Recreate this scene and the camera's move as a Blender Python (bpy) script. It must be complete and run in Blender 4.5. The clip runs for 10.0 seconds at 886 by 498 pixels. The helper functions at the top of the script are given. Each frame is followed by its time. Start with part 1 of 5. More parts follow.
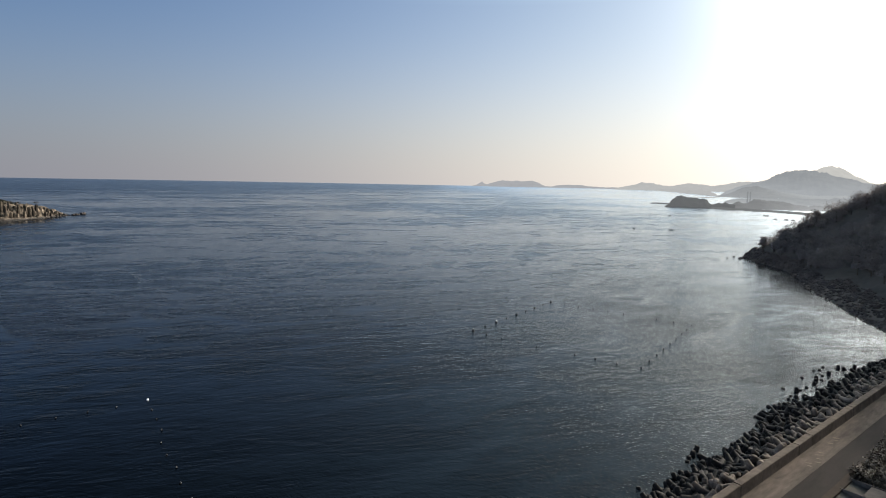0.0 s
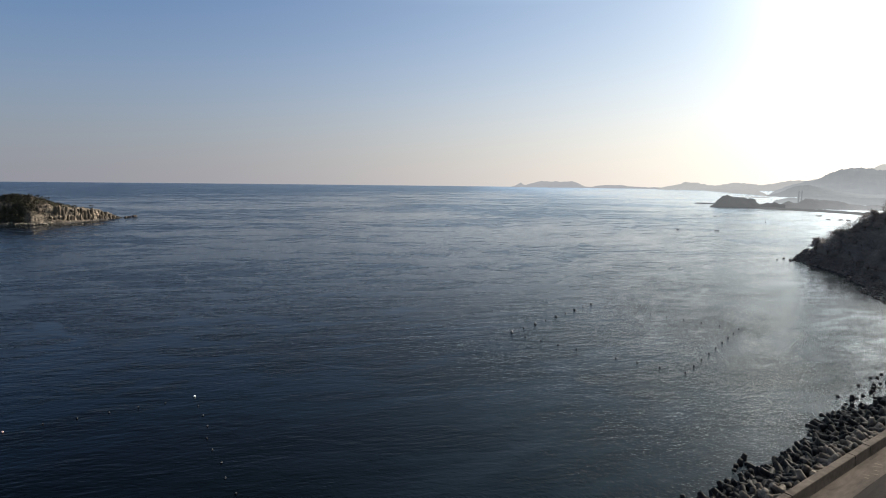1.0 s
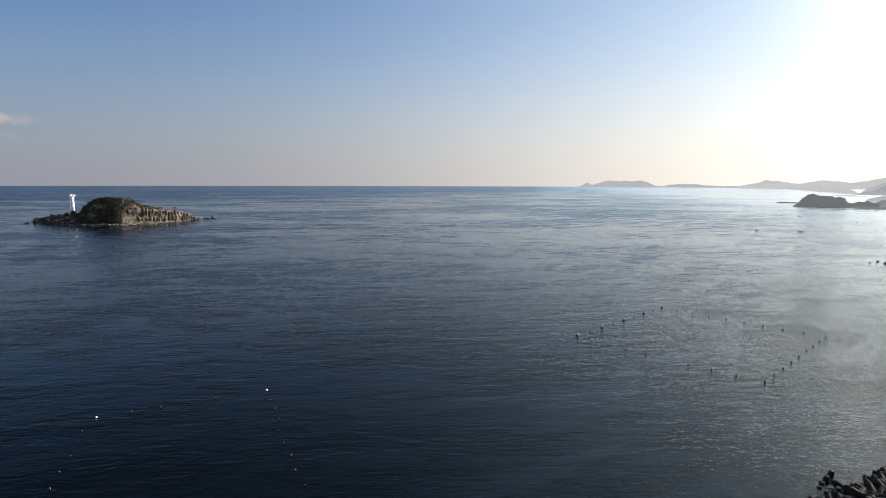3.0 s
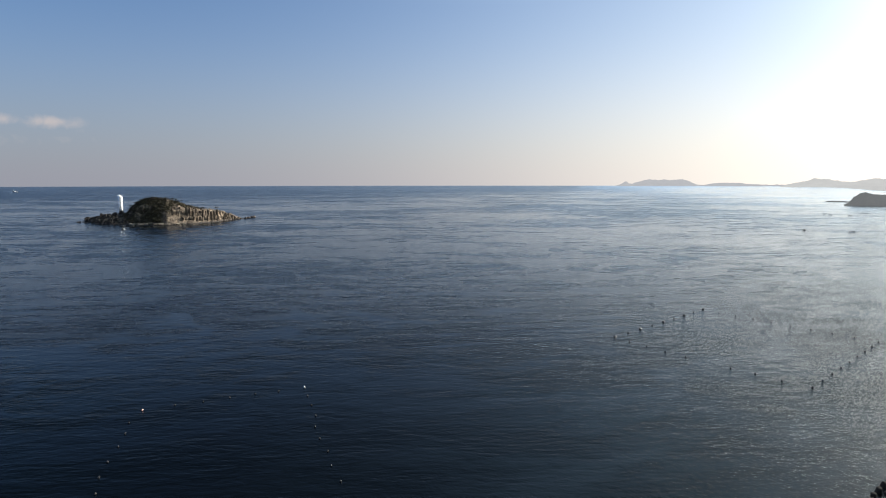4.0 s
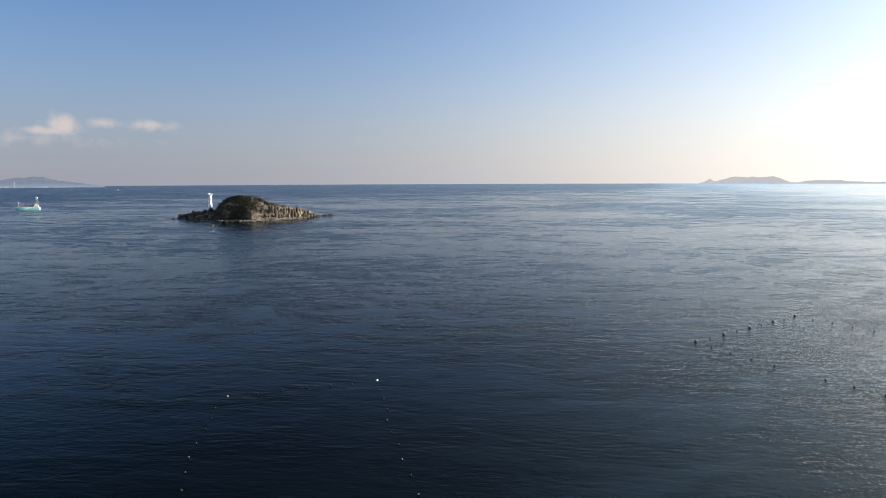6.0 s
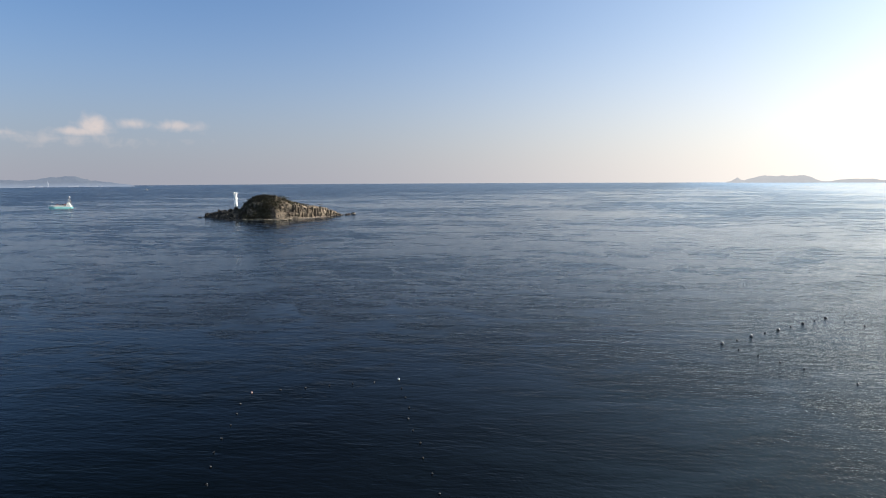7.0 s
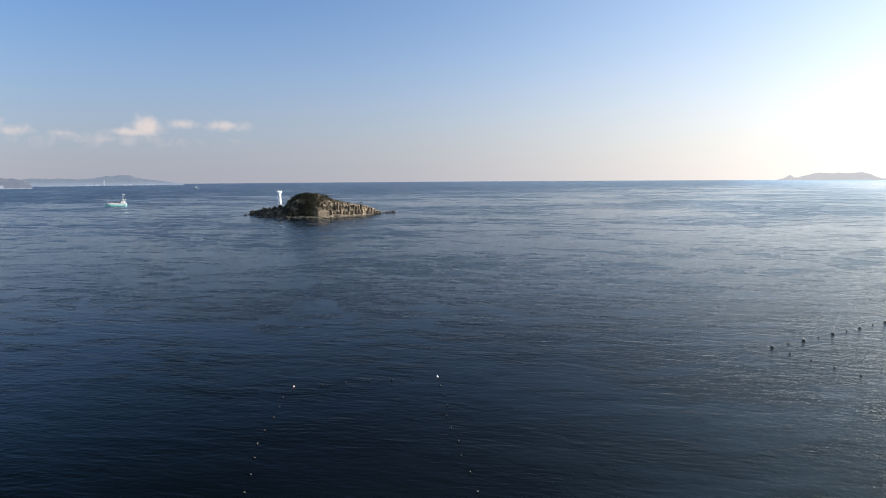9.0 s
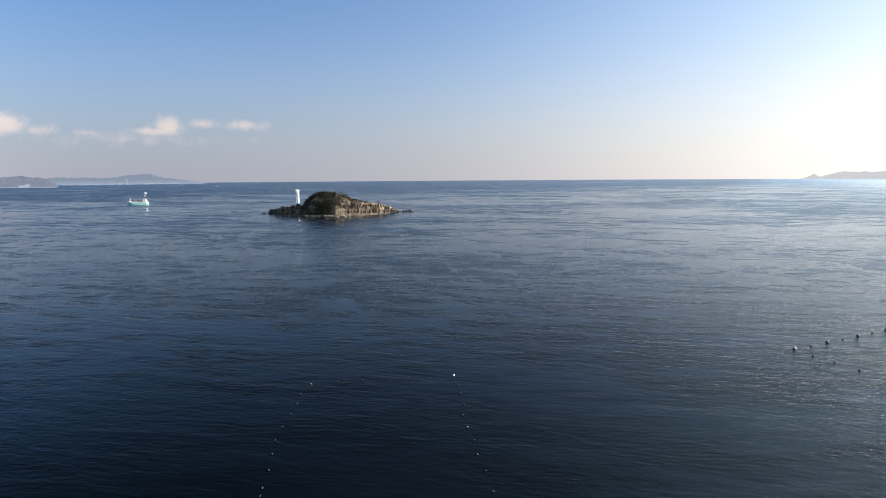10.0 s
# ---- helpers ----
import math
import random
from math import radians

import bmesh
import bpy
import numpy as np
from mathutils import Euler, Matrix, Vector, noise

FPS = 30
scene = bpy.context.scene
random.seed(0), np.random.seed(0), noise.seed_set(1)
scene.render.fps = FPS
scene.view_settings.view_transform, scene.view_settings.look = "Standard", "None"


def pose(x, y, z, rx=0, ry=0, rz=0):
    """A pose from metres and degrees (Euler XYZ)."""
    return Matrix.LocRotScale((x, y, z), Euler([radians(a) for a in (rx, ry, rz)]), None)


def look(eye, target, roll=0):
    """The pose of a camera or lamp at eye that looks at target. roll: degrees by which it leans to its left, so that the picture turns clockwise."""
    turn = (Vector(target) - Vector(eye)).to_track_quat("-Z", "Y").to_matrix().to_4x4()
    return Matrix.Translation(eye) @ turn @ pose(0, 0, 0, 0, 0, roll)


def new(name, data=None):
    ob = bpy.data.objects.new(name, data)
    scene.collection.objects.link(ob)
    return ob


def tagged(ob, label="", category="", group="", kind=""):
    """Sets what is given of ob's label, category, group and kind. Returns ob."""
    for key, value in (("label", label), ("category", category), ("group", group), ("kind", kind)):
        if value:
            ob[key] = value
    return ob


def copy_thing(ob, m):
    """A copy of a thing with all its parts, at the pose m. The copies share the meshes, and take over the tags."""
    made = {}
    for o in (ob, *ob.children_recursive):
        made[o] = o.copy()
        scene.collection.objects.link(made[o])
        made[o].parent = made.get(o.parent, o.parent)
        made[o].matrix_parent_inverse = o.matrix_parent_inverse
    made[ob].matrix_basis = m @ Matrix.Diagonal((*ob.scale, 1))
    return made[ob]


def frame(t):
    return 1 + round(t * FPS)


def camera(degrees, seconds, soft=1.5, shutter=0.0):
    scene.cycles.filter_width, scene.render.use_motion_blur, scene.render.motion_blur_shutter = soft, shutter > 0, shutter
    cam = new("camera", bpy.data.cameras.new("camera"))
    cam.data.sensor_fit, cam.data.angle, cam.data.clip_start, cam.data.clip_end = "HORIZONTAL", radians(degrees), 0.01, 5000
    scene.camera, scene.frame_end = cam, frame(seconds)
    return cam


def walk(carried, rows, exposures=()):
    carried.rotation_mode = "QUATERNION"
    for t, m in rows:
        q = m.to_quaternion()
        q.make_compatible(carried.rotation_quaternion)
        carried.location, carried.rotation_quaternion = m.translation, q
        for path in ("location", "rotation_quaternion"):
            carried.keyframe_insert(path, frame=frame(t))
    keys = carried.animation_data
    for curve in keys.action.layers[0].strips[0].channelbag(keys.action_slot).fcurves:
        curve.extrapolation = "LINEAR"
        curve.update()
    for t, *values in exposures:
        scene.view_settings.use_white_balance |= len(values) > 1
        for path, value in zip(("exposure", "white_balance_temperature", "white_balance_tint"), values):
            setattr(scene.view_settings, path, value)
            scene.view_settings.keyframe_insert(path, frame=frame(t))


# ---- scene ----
# ---- camera ----
cam = camera(75.92, 10.0, 1.1)
EYE = (0.0, 0.0, 30.0)
# seconds, yaw to the left, pitch, roll of a hovering drone that turns on the spot
ROWS = [
    (0.0, -0.02, -6.76, 1.11), (0.5, 1.91, -6.73, 0.89), (1.0, 3.87, -6.69, 0.67),
    (1.5, 5.53, -6.68, 0.54), (2.0, 7.18, -6.66, 0.40), (2.5, 8.78, -6.65, 0.27),
    (4.0, 13.95, -6.71, -0.04), (4.5, 16.02, -6.73, -0.14), (5.0, 18.02, -6.78, -0.17),
    (5.5, 19.81, -6.83, -0.20), (7.0, 23.48, -6.94, -0.28), (7.5, 24.53, -6.98, -0.31),
    (8.0, 25.59, -7.02, -0.34), (8.5, 26.57, -7.07, -0.37), (9.0, 27.49, -7.11, -0.39),
    (9.5, 28.34, -7.16, -0.40), (10.0, 29.20, -7.21, -0.40),
]
BRIGHTEN = ((0.0, 0.12), (1.0, 0.19), (2.5, 0.30), (4.5, 0.45), (5.5, 0.52), (7.5, 0.66), (10.0, 0.77))     # the drone's automatic exposure, in stops
walk(cam, [(t, pose(*EYE, 90 + p, 0, y) @ pose(0, 0, 0, 0, 0, r)) for t, y, p, r in ROWS], BRIGHTEN)

# ---- world and sun ----
SUN_AZ, SUN_EL = 53.0, 22.0        # degrees to the right of +y, and above the horizon
SUN_DIR = Vector((math.sin(radians(SUN_AZ)) * math.cos(radians(SUN_EL)), math.cos(radians(SUN_AZ)) * math.cos(radians(SUN_EL)), math.sin(radians(SUN_EL))))


class Nodes:
    """Short wiring of a node tree."""

    def __init__(self, tree):
        self.tree = tree
        tree.nodes.clear()

    def add(self, kind, inputs=()):
        n = self.tree.nodes.new(kind)
        for key, v in dict(inputs).items():
            self.put(n.inputs[key], v)
        return n

    def put(self, socket, v):
        if isinstance(v, bpy.types.Node):
            v = v.outputs[0]
        if isinstance(v, bpy.types.NodeSocket):
            self.tree.links.new(v, socket)
        else:
            socket.default_value = v

    def math(self, op, a, b=0.0, c=0.0, clamp=False):
        n = self.add("ShaderNodeMath", {0: a, 1: b, 2: c})
        n.operation, n.use_clamp = op, clamp
        return n.outputs[0]

    def vmath(self, op, a, b=(0, 0, 0)):
        n = self.add("ShaderNodeVectorMath", {0: a, 1: b})
        n.operation = op
        return n.outputs["Value"] if op in ("DOT_PRODUCT", "LENGTH") else n.outputs[0]

    def mix(self, fac, a, b, blend="MIX"):
        n = self.add("ShaderNodeMix")
        n.data_type, n.blend_type = "RGBA", blend
        self.put(n.inputs[0], fac), self.put(n.inputs[6], a), self.put(n.inputs[7], b)
        return n.outputs[2]

    def ramp(self, fac, stops, mode="LINEAR"):
        n = self.add("ShaderNodeValToRGB", {0: fac})
        n.color_ramp.interpolation = mode
        e = n.color_ramp.elements
        while len(e) < len(stops):
            e.new(0.5)
        for i, (p, c) in enumerate(stops):
            e[i].position = p
            e[i].color = (*c, 1) if len(c) == 3 else c
        return n.outputs[0]

    def noise(self, vec, scale, detail=4.0, rough=0.55, dist=0.0):
        return self.add("ShaderNodeTexNoise", {"Vector": vec, "Scale": scale, "Detail": detail, "Roughness": rough, "Distortion": dist})

    def stretch(self, vec, scale=(1, 1, 1), turn=0.0):
        """Turns the place clockwise, then scales it: streaks lie that far clockwise from the x axis."""
        r = self.add("ShaderNodeVectorRotate", {"Vector": vec, "Angle": radians(turn)})
        r.rotation_type = "Z_AXIS"
        return self.add("ShaderNodeMapping", {"Vector": r, "Scale": scale}).outputs[0]


def rgb(r, gg, b):
    return (r, gg, b, 1)


world = bpy.data.worlds.new("sky")
scene.world = world
world.use_nodes = True
W = Nodes(world.node_tree)
way = W.add("ShaderNodeTexCoord").outputs["Generated"]
sep = W.add("ShaderNodeSeparateXYZ", {0: way})
up = W.math("MAXIMUM", sep.outputs[2], 0.004)
lifted = W.add("ShaderNodeCombineXYZ", {0: sep.outputs[0], 1: sep.outputs[1], 2: up}).outputs[0]
nishita = W.add("ShaderNodeTexSky")
nishita.sky_type, nishita.sun_disc, nishita.altitude = "NISHITA", False, 30
nishita.sun_elevation, nishita.sun_rotation = radians(SUN_EL), radians(SUN_AZ)
nishita.air_density, nishita.dust_density, nishita.ozone_density = 1.0, 0.6, 3.0
W.put(nishita.inputs["Vector"], lifted)
sky_light = W.mix(1.0, nishita.outputs[0], rgb(0.0575, 0.0790, 0.0960), "MULTIPLY")
deep = W.math("MULTIPLY_ADD", up, 4.6, -1.30, clamp=True)          # grows above the view, towards the zenith
# haze lying on the horizon, warm and bright towards the sun
cosun = W.vmath("DOT_PRODUCT", way, SUN_DIR)
near_sun = W.math("POWER", W.math("MULTIPLY_ADD", cosun, 0.5, 0.5, clamp=True), 4.6)
sky_light = W.mix(1.0, sky_light, W.mix(near_sun, rgb(0.95, 1.0, 1.05), rgb(1.06, 0.99, 0.81)), "MULTIPLY")
# unseen upper sky: darkened away from the sun, boosted near it, for sea reflections
upper_gain = W.mix(near_sun, rgb(0.022, 0.045, 0.12), rgb(9.5, 7.4, 4.9))
sky_light = W.mix(deep, sky_light, W.mix(1.0, sky_light, upper_gain, "MULTIPLY"))
haze_colour = W.mix(near_sun, rgb(0.232, 0.237, 0.282), rgb(1.14, 1.00, 0.84))
thin = W.math("EXPONENT", W.math("MULTIPLY", up, W.math("MULTIPLY_ADD", near_sun, 1.5, -4.9)))
layer = W.math("EXPONENT", W.math("MULTIPLY", W.math("MULTIPLY", up, up), -30.0))          # the haze lies in a layer
haze_amount = W.math("MULTIPLY", W.math("MULTIPLY_ADD", layer, 0.62, W.math("MULTIPLY", thin, 0.38)), 0.95)
hazy = W.mix(haze_amount, sky_light, haze_colour)
forward = W.math("MAXIMUM", cosun, 0.0)
glow = W.math("ADD", W.math("MULTIPLY", near_sun, 0.29), W.math("MULTIPLY", W.math("POWER", forward, 11.0), 0.30))
glow = W.math("ADD", glow, W.math("ADD", W.math("ADD", W.math("MULTIPLY", W.math("POWER", forward, 24.0), 3.2), W.math("MULTIPLY", W.math("POWER", forward, 48.0), 38.0)), W.math("MULTIPLY", W.math("POWER", forward, 140.0), 24.0)))
glare = W.add("ShaderNodeVectorMath", {0: (0.895, 0.85, 0.795), 3: glow})
glare.operation = "SCALE"
hazy = W.mix(1.0, hazy, glare.outputs[0], "ADD")
# a bank of small evening cumulus low over the far coast
az = W.math("ARCTAN2", sep.outputs[0], sep.outputs[1])
azd = W.math("MULTIPLY", az, 57.29578)
eld = W.math("MULTIPLY", W.math("ARCSINE", sep.outputs[2]), 57.29578)
where = W.add("ShaderNodeCombineXYZ", {0: azd, 1: eld}).outputs[0]
puff = W.noise(where, 0.9, 5.0, 0.55, 0.3).outputs[0]
cover = None
for ca, ce, wa, we, amount in ((-54.5, 4.75, 1.25, 0.85, 1.0), (-55.6, 4.2, 2.4, 0.45, 0.7), (-51.6, 5.0, 1.7, 0.5, 0.52), (-47.9, 4.9, 2.3, 0.6, 0.58),
                               (-66.3, 4.5, 1.6, 0.95, 0.9), (-63.8, 4.0, 1.7, 0.6, 0.58), (-60.8, 3.9, 1.8, 0.4, 0.40), (-71.5, 4.3, 2.2, 0.8, 0.8), (-58.0, 3.5, 11.0, 0.8, 0.34)):
    dx = W.math("MULTIPLY", W.math("SUBTRACT", azd, ca), 1 / wa)
    dy = W.math("MULTIPLY", W.math("SUBTRACT", eld, ce), 1 / we)
    r2 = W.math("ADD", W.math("MULTIPLY", dx, dx), W.math("MULTIPLY", dy, dy))
    one = W.math("MULTIPLY", W.math("EXPONENT", W.math("MULTIPLY", r2, -1.0)), amount)
    cover = one if cover is None else W.math("MAXIMUM", cover, one)
ragged = W.math("ADD", cover, W.math("MULTIPLY_ADD", puff, 1.0, -0.68))
dense = W.math("MULTIPLY", W.math("MULTIPLY", ragged, 2.1, clamp=True), W.math("MULTIPLY_ADD", cover, 0.9, 0.15, clamp=True), clamp=True)
dense = W.math("MULTIPLY", dense, W.math("MULTIPLY_ADD", puff, 1.1, 0.35, clamp=True))
hazy = W.mix(W.math("MULTIPLY", dense, 0.85), hazy, rgb(0.53, 0.45, 0.415))
# added fill light: bright warm sky opposite the sun, unseen behind the camera
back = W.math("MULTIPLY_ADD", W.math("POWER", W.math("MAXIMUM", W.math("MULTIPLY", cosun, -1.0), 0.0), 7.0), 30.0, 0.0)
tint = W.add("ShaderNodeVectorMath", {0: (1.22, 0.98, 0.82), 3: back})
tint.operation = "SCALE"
back_fill = W.add("ShaderNodeVectorMath", {0: hazy, 1: tint.outputs[0], 2: hazy})
back_fill.operation = "MULTIPLY_ADD"
hazy = back_fill.outputs[0]
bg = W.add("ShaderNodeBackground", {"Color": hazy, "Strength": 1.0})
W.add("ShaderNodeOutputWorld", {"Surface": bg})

sun = new("sun", bpy.data.lights.new("sun", "SUN"))
sun.data.energy, sun.data.angle, sun.data.color = 2.7, radians(0.6), (1.0, 0.88, 0.72)
sun.matrix_world = look((0, 0, 0), -SUN_DIR)


# ---- materials ----
def material(name):
    m = bpy.data.materials.new(name)
    m.use_nodes = True
    n = Nodes(m.node_tree)
    return m, n


def finish(n, colour, rough, height=None, strength=0.3, distance=0.05, metal=0.0, **more):
    inputs = {"Base Color": colour, "Roughness": rough, "Metallic": metal}
    inputs.update(more)
    b = n.add("ShaderNodeBsdfPrincipled", inputs)
    if height is not None:
        n.put(b.inputs["Normal"], n.add("ShaderNodeBump", {"Height": height, "Strength": strength, "Distance": distance}))
    n.add("ShaderNodeOutputMaterial", {"Surface": b})


def place_of(n):
    return n.add("ShaderNodeNewGeometry").outputs["Position"]


def surface(name, dark, light, scale, rough=0.85, coarse=0.15, bump=0.4, distance=0.03, stain=0.6, spread=0.0, own=False, run=False):
    """A weathered mineral or painted surface: two tones at two scales, with fine relief."""
    m, n = material(name)
    p = n.add("ShaderNodeTexCoord").outputs["Object"] if own else place_of(n)
    if run:         # worn along the line of the shore road
        p = n.stretch(p, (0.35, 1.6, 1), -38.6)
    fine, big = n.noise(p, scale, 6, 0.65).outputs[0], n.noise(p, scale * coarse, 4, 0.6, 0.4).outputs[0]
    both = n.math("ADD", n.math("MULTIPLY", fine, 1 - stain), n.math("MULTIPLY", big, stain))
    colour = n.ramp(both, ((0.33, dark), (0.68, light)))
    if spread:
        shift = n.math("MULTIPLY_ADD", n.add("ShaderNodeObjectInfo").outputs["Random"], spread, 1 - spread / 2)
        colour = n.mix(1.0, colour, n.add("ShaderNodeCombineXYZ", {0: shift, 1: shift, 2: shift}), "MULTIPLY")
    finish(n, colour, n.math("MULTIPLY_ADD", fine, 0.2, rough - 0.1), both, bump, distance, **{"Specular IOR Level": 0.06})
    return m


def paint(name, colour, rough=0.45, dirt=0.15):
    m, n = material(name)
    p = n.add("ShaderNodeTexCoord").outputs["Object"]
    worn = n.ramp(n.noise(p, 1.4, 6, 0.65).outputs[0], ((0.35, (0, 0, 0)), (0.75, (1, 1, 1))))
    c = n.mix(n.math("MULTIPLY", worn, dirt), rgb(*colour), rgb(*(0.45 * v + 0.02 for v in colour)))
    finish(n, c, rough)
    return m


def leaves(name, dark, light, through_light=0.2):
    m, n = material(name)
    p = place_of(n)
    big = n.noise(p, 0.12, 3).outputs[0]
    island = n.add("ShaderNodeNewGeometry").outputs["Random Per Island"]
    f = n.math("ADD", n.math("MULTIPLY", big, 0.8), n.math("MULTIPLY", island, 0.2))
    c = n.ramp(f, ((0.25, dark), (0.8, light)))
    b = n.add("ShaderNodeBsdfPrincipled", {"Base Color": c, "Roughness": 0.7, "Specular IOR Level": 0.25})
    t = n.add("ShaderNodeBsdfTranslucent", {"Color": c})
    n.add("ShaderNodeOutputMaterial", {"Surface": n.add("ShaderNodeMixShader", {0: through_light, 1: b, 2: t})})
    return m


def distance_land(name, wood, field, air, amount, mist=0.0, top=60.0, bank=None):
    """Land about a kilometre or more away, its haze painted in as a glowing air colour."""
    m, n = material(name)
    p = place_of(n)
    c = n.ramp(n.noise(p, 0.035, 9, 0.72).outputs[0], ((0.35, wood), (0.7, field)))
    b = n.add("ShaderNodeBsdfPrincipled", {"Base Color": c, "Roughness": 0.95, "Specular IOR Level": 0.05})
    veil = n.math("MULTIPLY_ADD", n.noise(p, 0.02, 7, 0.7).outputs[0], 0.26, 0.87)     # uneven glow, for mist and tree texture
    if mist:        # more glow low down, as painted mist over the bay
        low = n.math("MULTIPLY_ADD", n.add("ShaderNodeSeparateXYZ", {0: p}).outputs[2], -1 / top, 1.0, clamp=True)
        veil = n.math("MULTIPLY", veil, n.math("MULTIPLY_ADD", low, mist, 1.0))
    if bank:        # glow that grows eastwards, as a painted bank of mist
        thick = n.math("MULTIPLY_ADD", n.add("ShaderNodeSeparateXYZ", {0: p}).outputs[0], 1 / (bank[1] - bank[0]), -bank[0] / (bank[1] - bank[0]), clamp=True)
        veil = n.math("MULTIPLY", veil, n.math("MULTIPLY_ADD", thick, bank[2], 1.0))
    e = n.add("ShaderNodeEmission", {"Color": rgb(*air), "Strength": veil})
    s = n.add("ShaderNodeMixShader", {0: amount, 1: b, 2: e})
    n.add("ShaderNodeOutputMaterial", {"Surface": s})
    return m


def make_water():
    m, n = material("sea_water")
    p = place_of(n)
    east = n.add("ShaderNodeSeparateXYZ", {0: p}).outputs[0]
    # wind lanes: calm slicks and ruffled patches drawn out across the view
    lane = n.noise(n.stretch(p, (0.024, 0.070, 1), -18), 1.0, 9, 0.74, 0.7).outputs[0]
    broad = n.noise(n.stretch(p, (0.0055, 0.011, 1), -8), 1.0, 4, 0.6, 0.8).outputs[0]
    gust = n.noise(n.stretch(p, (0.075, 0.15, 1), -25), 1.0, 6, 0.74, 0.4).outputs[0]
    # the ripple grows eastwards, to catch the bright sky near the sun
    eastward = n.math("MULTIPLY_ADD", east, 0.004, 0.45, clamp=True)
    wind = n.math("ADD", n.math("MULTIPLY", lane, 0.32), n.math("ADD", n.math("MULTIPLY", broad, 0.30), n.math("MULTIPLY", gust, 0.38)))
    wind = n.math("ADD", wind, n.math("MULTIPLY_ADD", eastward, 0.035, -0.005))
    # a wide calm reach off the bay, between the ruffled inshore water and the open sea
    reach = n.vmath("LENGTH", n.stretch(n.vmath("SUBTRACT", p, (70.0, 330.0, 0.0)), (1 / 210, 1 / 120, 0), -10))
    reach = n.math("EXPONENT", n.math("MULTIPLY", n.math("MULTIPLY", reach, reach), -1.0))
    wind = n.math("ADD", wind, n.math("MULTIPLY", reach, -0.05))
    # seams where currents meet: thin winding threads of smooth water
    eddy = n.noise(n.stretch(p, (0.010, 0.024, 1), -20), 1.0, 3, 0.5, 1.6).outputs[0]
    seam = n.math("MULTIPLY", n.math("SUBTRACT", eddy, 0.5), 55.0)
    seam = n.math("EXPONENT", n.math("MULTIPLY", n.math("MULTIPLY", seam, seam), -1.0))
    wind = n.math("ADD", wind, n.math("MULTIPLY", seam, -0.07))
    # the inner bay, behind the headland, lies sheltered and smooth
    inner = n.math("MULTIPLY_ADD", east, 1 / 260, -0.45, clamp=True)
    wind = n.math("ADD", wind, n.math("MULTIPLY", inner, -0.04))
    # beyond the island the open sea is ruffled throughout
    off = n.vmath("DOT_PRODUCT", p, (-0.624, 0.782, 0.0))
    out = n.vmath("DOT_PRODUCT", p, (-0.90, 0.45, 0.0))
    open_sea = n.math("MULTIPLY_ADD", out, 1 / 500, -1.35, clamp=True)
    wind = n.math("ADD", wind, n.math("MULTIPLY", open_sea, 0.07))
    ruffle = n.ramp(wind, ((0.445, (0, 0, 0)), (0.538, (1, 1, 1))))
    # waves and roughness graded outwards from the eye, to fit the camera's view
    near_eye = n.math("MULTIPLY_ADD", off, -1 / 150, 1.1, clamp=True)
    # long low swell, then two sets of short crests: one runs in on the seawall, one comes round the headland
    swell = n.noise(n.stretch(p, (0.05, 0.16, 1), -16), 1.0, 2, 0.5, 0.3).outputs[0]
    inward = n.noise(n.stretch(p, (0.62, 1.6, 1), -20), 1.0, 2, 0.55, 0.25).outputs[0]
    oblique = n.noise(n.stretch(p, (1.7, 3.7, 1), 42), 1.0, 2, 0.55, 0.25).outputs[0]
    ripple = n.noise(n.stretch(p, (2.2, 3.6, 1), 10), 1.0, 2, 0.6, 0.2).outputs[0]
    from_head = n.math("MULTIPLY_ADD", east, 1 / 90, 0.42, clamp=True)
    waves = n.noise(n.stretch(p, (0.20, 0.55, 1), -14), 1.0, 3, 0.6, 0.4).outputs[0]
    high = n.math("ADD", n.math("MULTIPLY", swell, 0.26), n.math("MULTIPLY", waves, n.math("MULTIPLY_ADD", near_eye, -0.22, 0.34)))
    high = n.math("ADD", high, n.math("MULTIPLY", inward, n.math("MULTIPLY_ADD", from_head, 0.0, 0.12)))
    high = n.math("ADD", high, n.math("MULTIPLY", oblique, n.math("MULTIPLY_ADD", from_head, 0.165, 0.02)))
    high = n.math("ADD", high, n.math("MULTIPLY", ripple, 0.028))
    # waves flattened in the near west, to keep the view dark there
    near_west = n.math("MULTIPLY", near_eye, n.math("SUBTRACT", 1.0, from_head))
    steep = n.math("MAXIMUM", n.math("MULTIPLY_ADD", ruffle, 0.75, 0.30), n.math("MULTIPLY", near_eye, 0.9))
    steep = n.math("MULTIPLY", steep, n.math("MULTIPLY_ADD", near_west, -0.85, 1.0, clamp=True))
    north = n.add("ShaderNodeSeparateXYZ", {0: p}).outputs[1]
    bay = n.math("MULTIPLY", n.math("MULTIPLY_ADD", east, 1 / 50, -1.0, clamp=True), n.math("MULTIPLY_ADD", north, -1 / 150, 2.2, clamp=True))        # smoother under the headland
    steep = n.math("MULTIPLY", steep, n.math("MULTIPLY_ADD", n.math("MAXIMUM", bay, inner), -0.72, 1.0))
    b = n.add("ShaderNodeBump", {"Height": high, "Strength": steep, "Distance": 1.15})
    # light from below: clear dark water, greener over the shallows off the wall
    depth = n.noise(p, 0.012, 3).outputs[0]
    body = n.ramp(depth, ((0.3, (0.0008, 0.0013, 0.0030)), (0.7, (0.0008, 0.0020, 0.0028))))
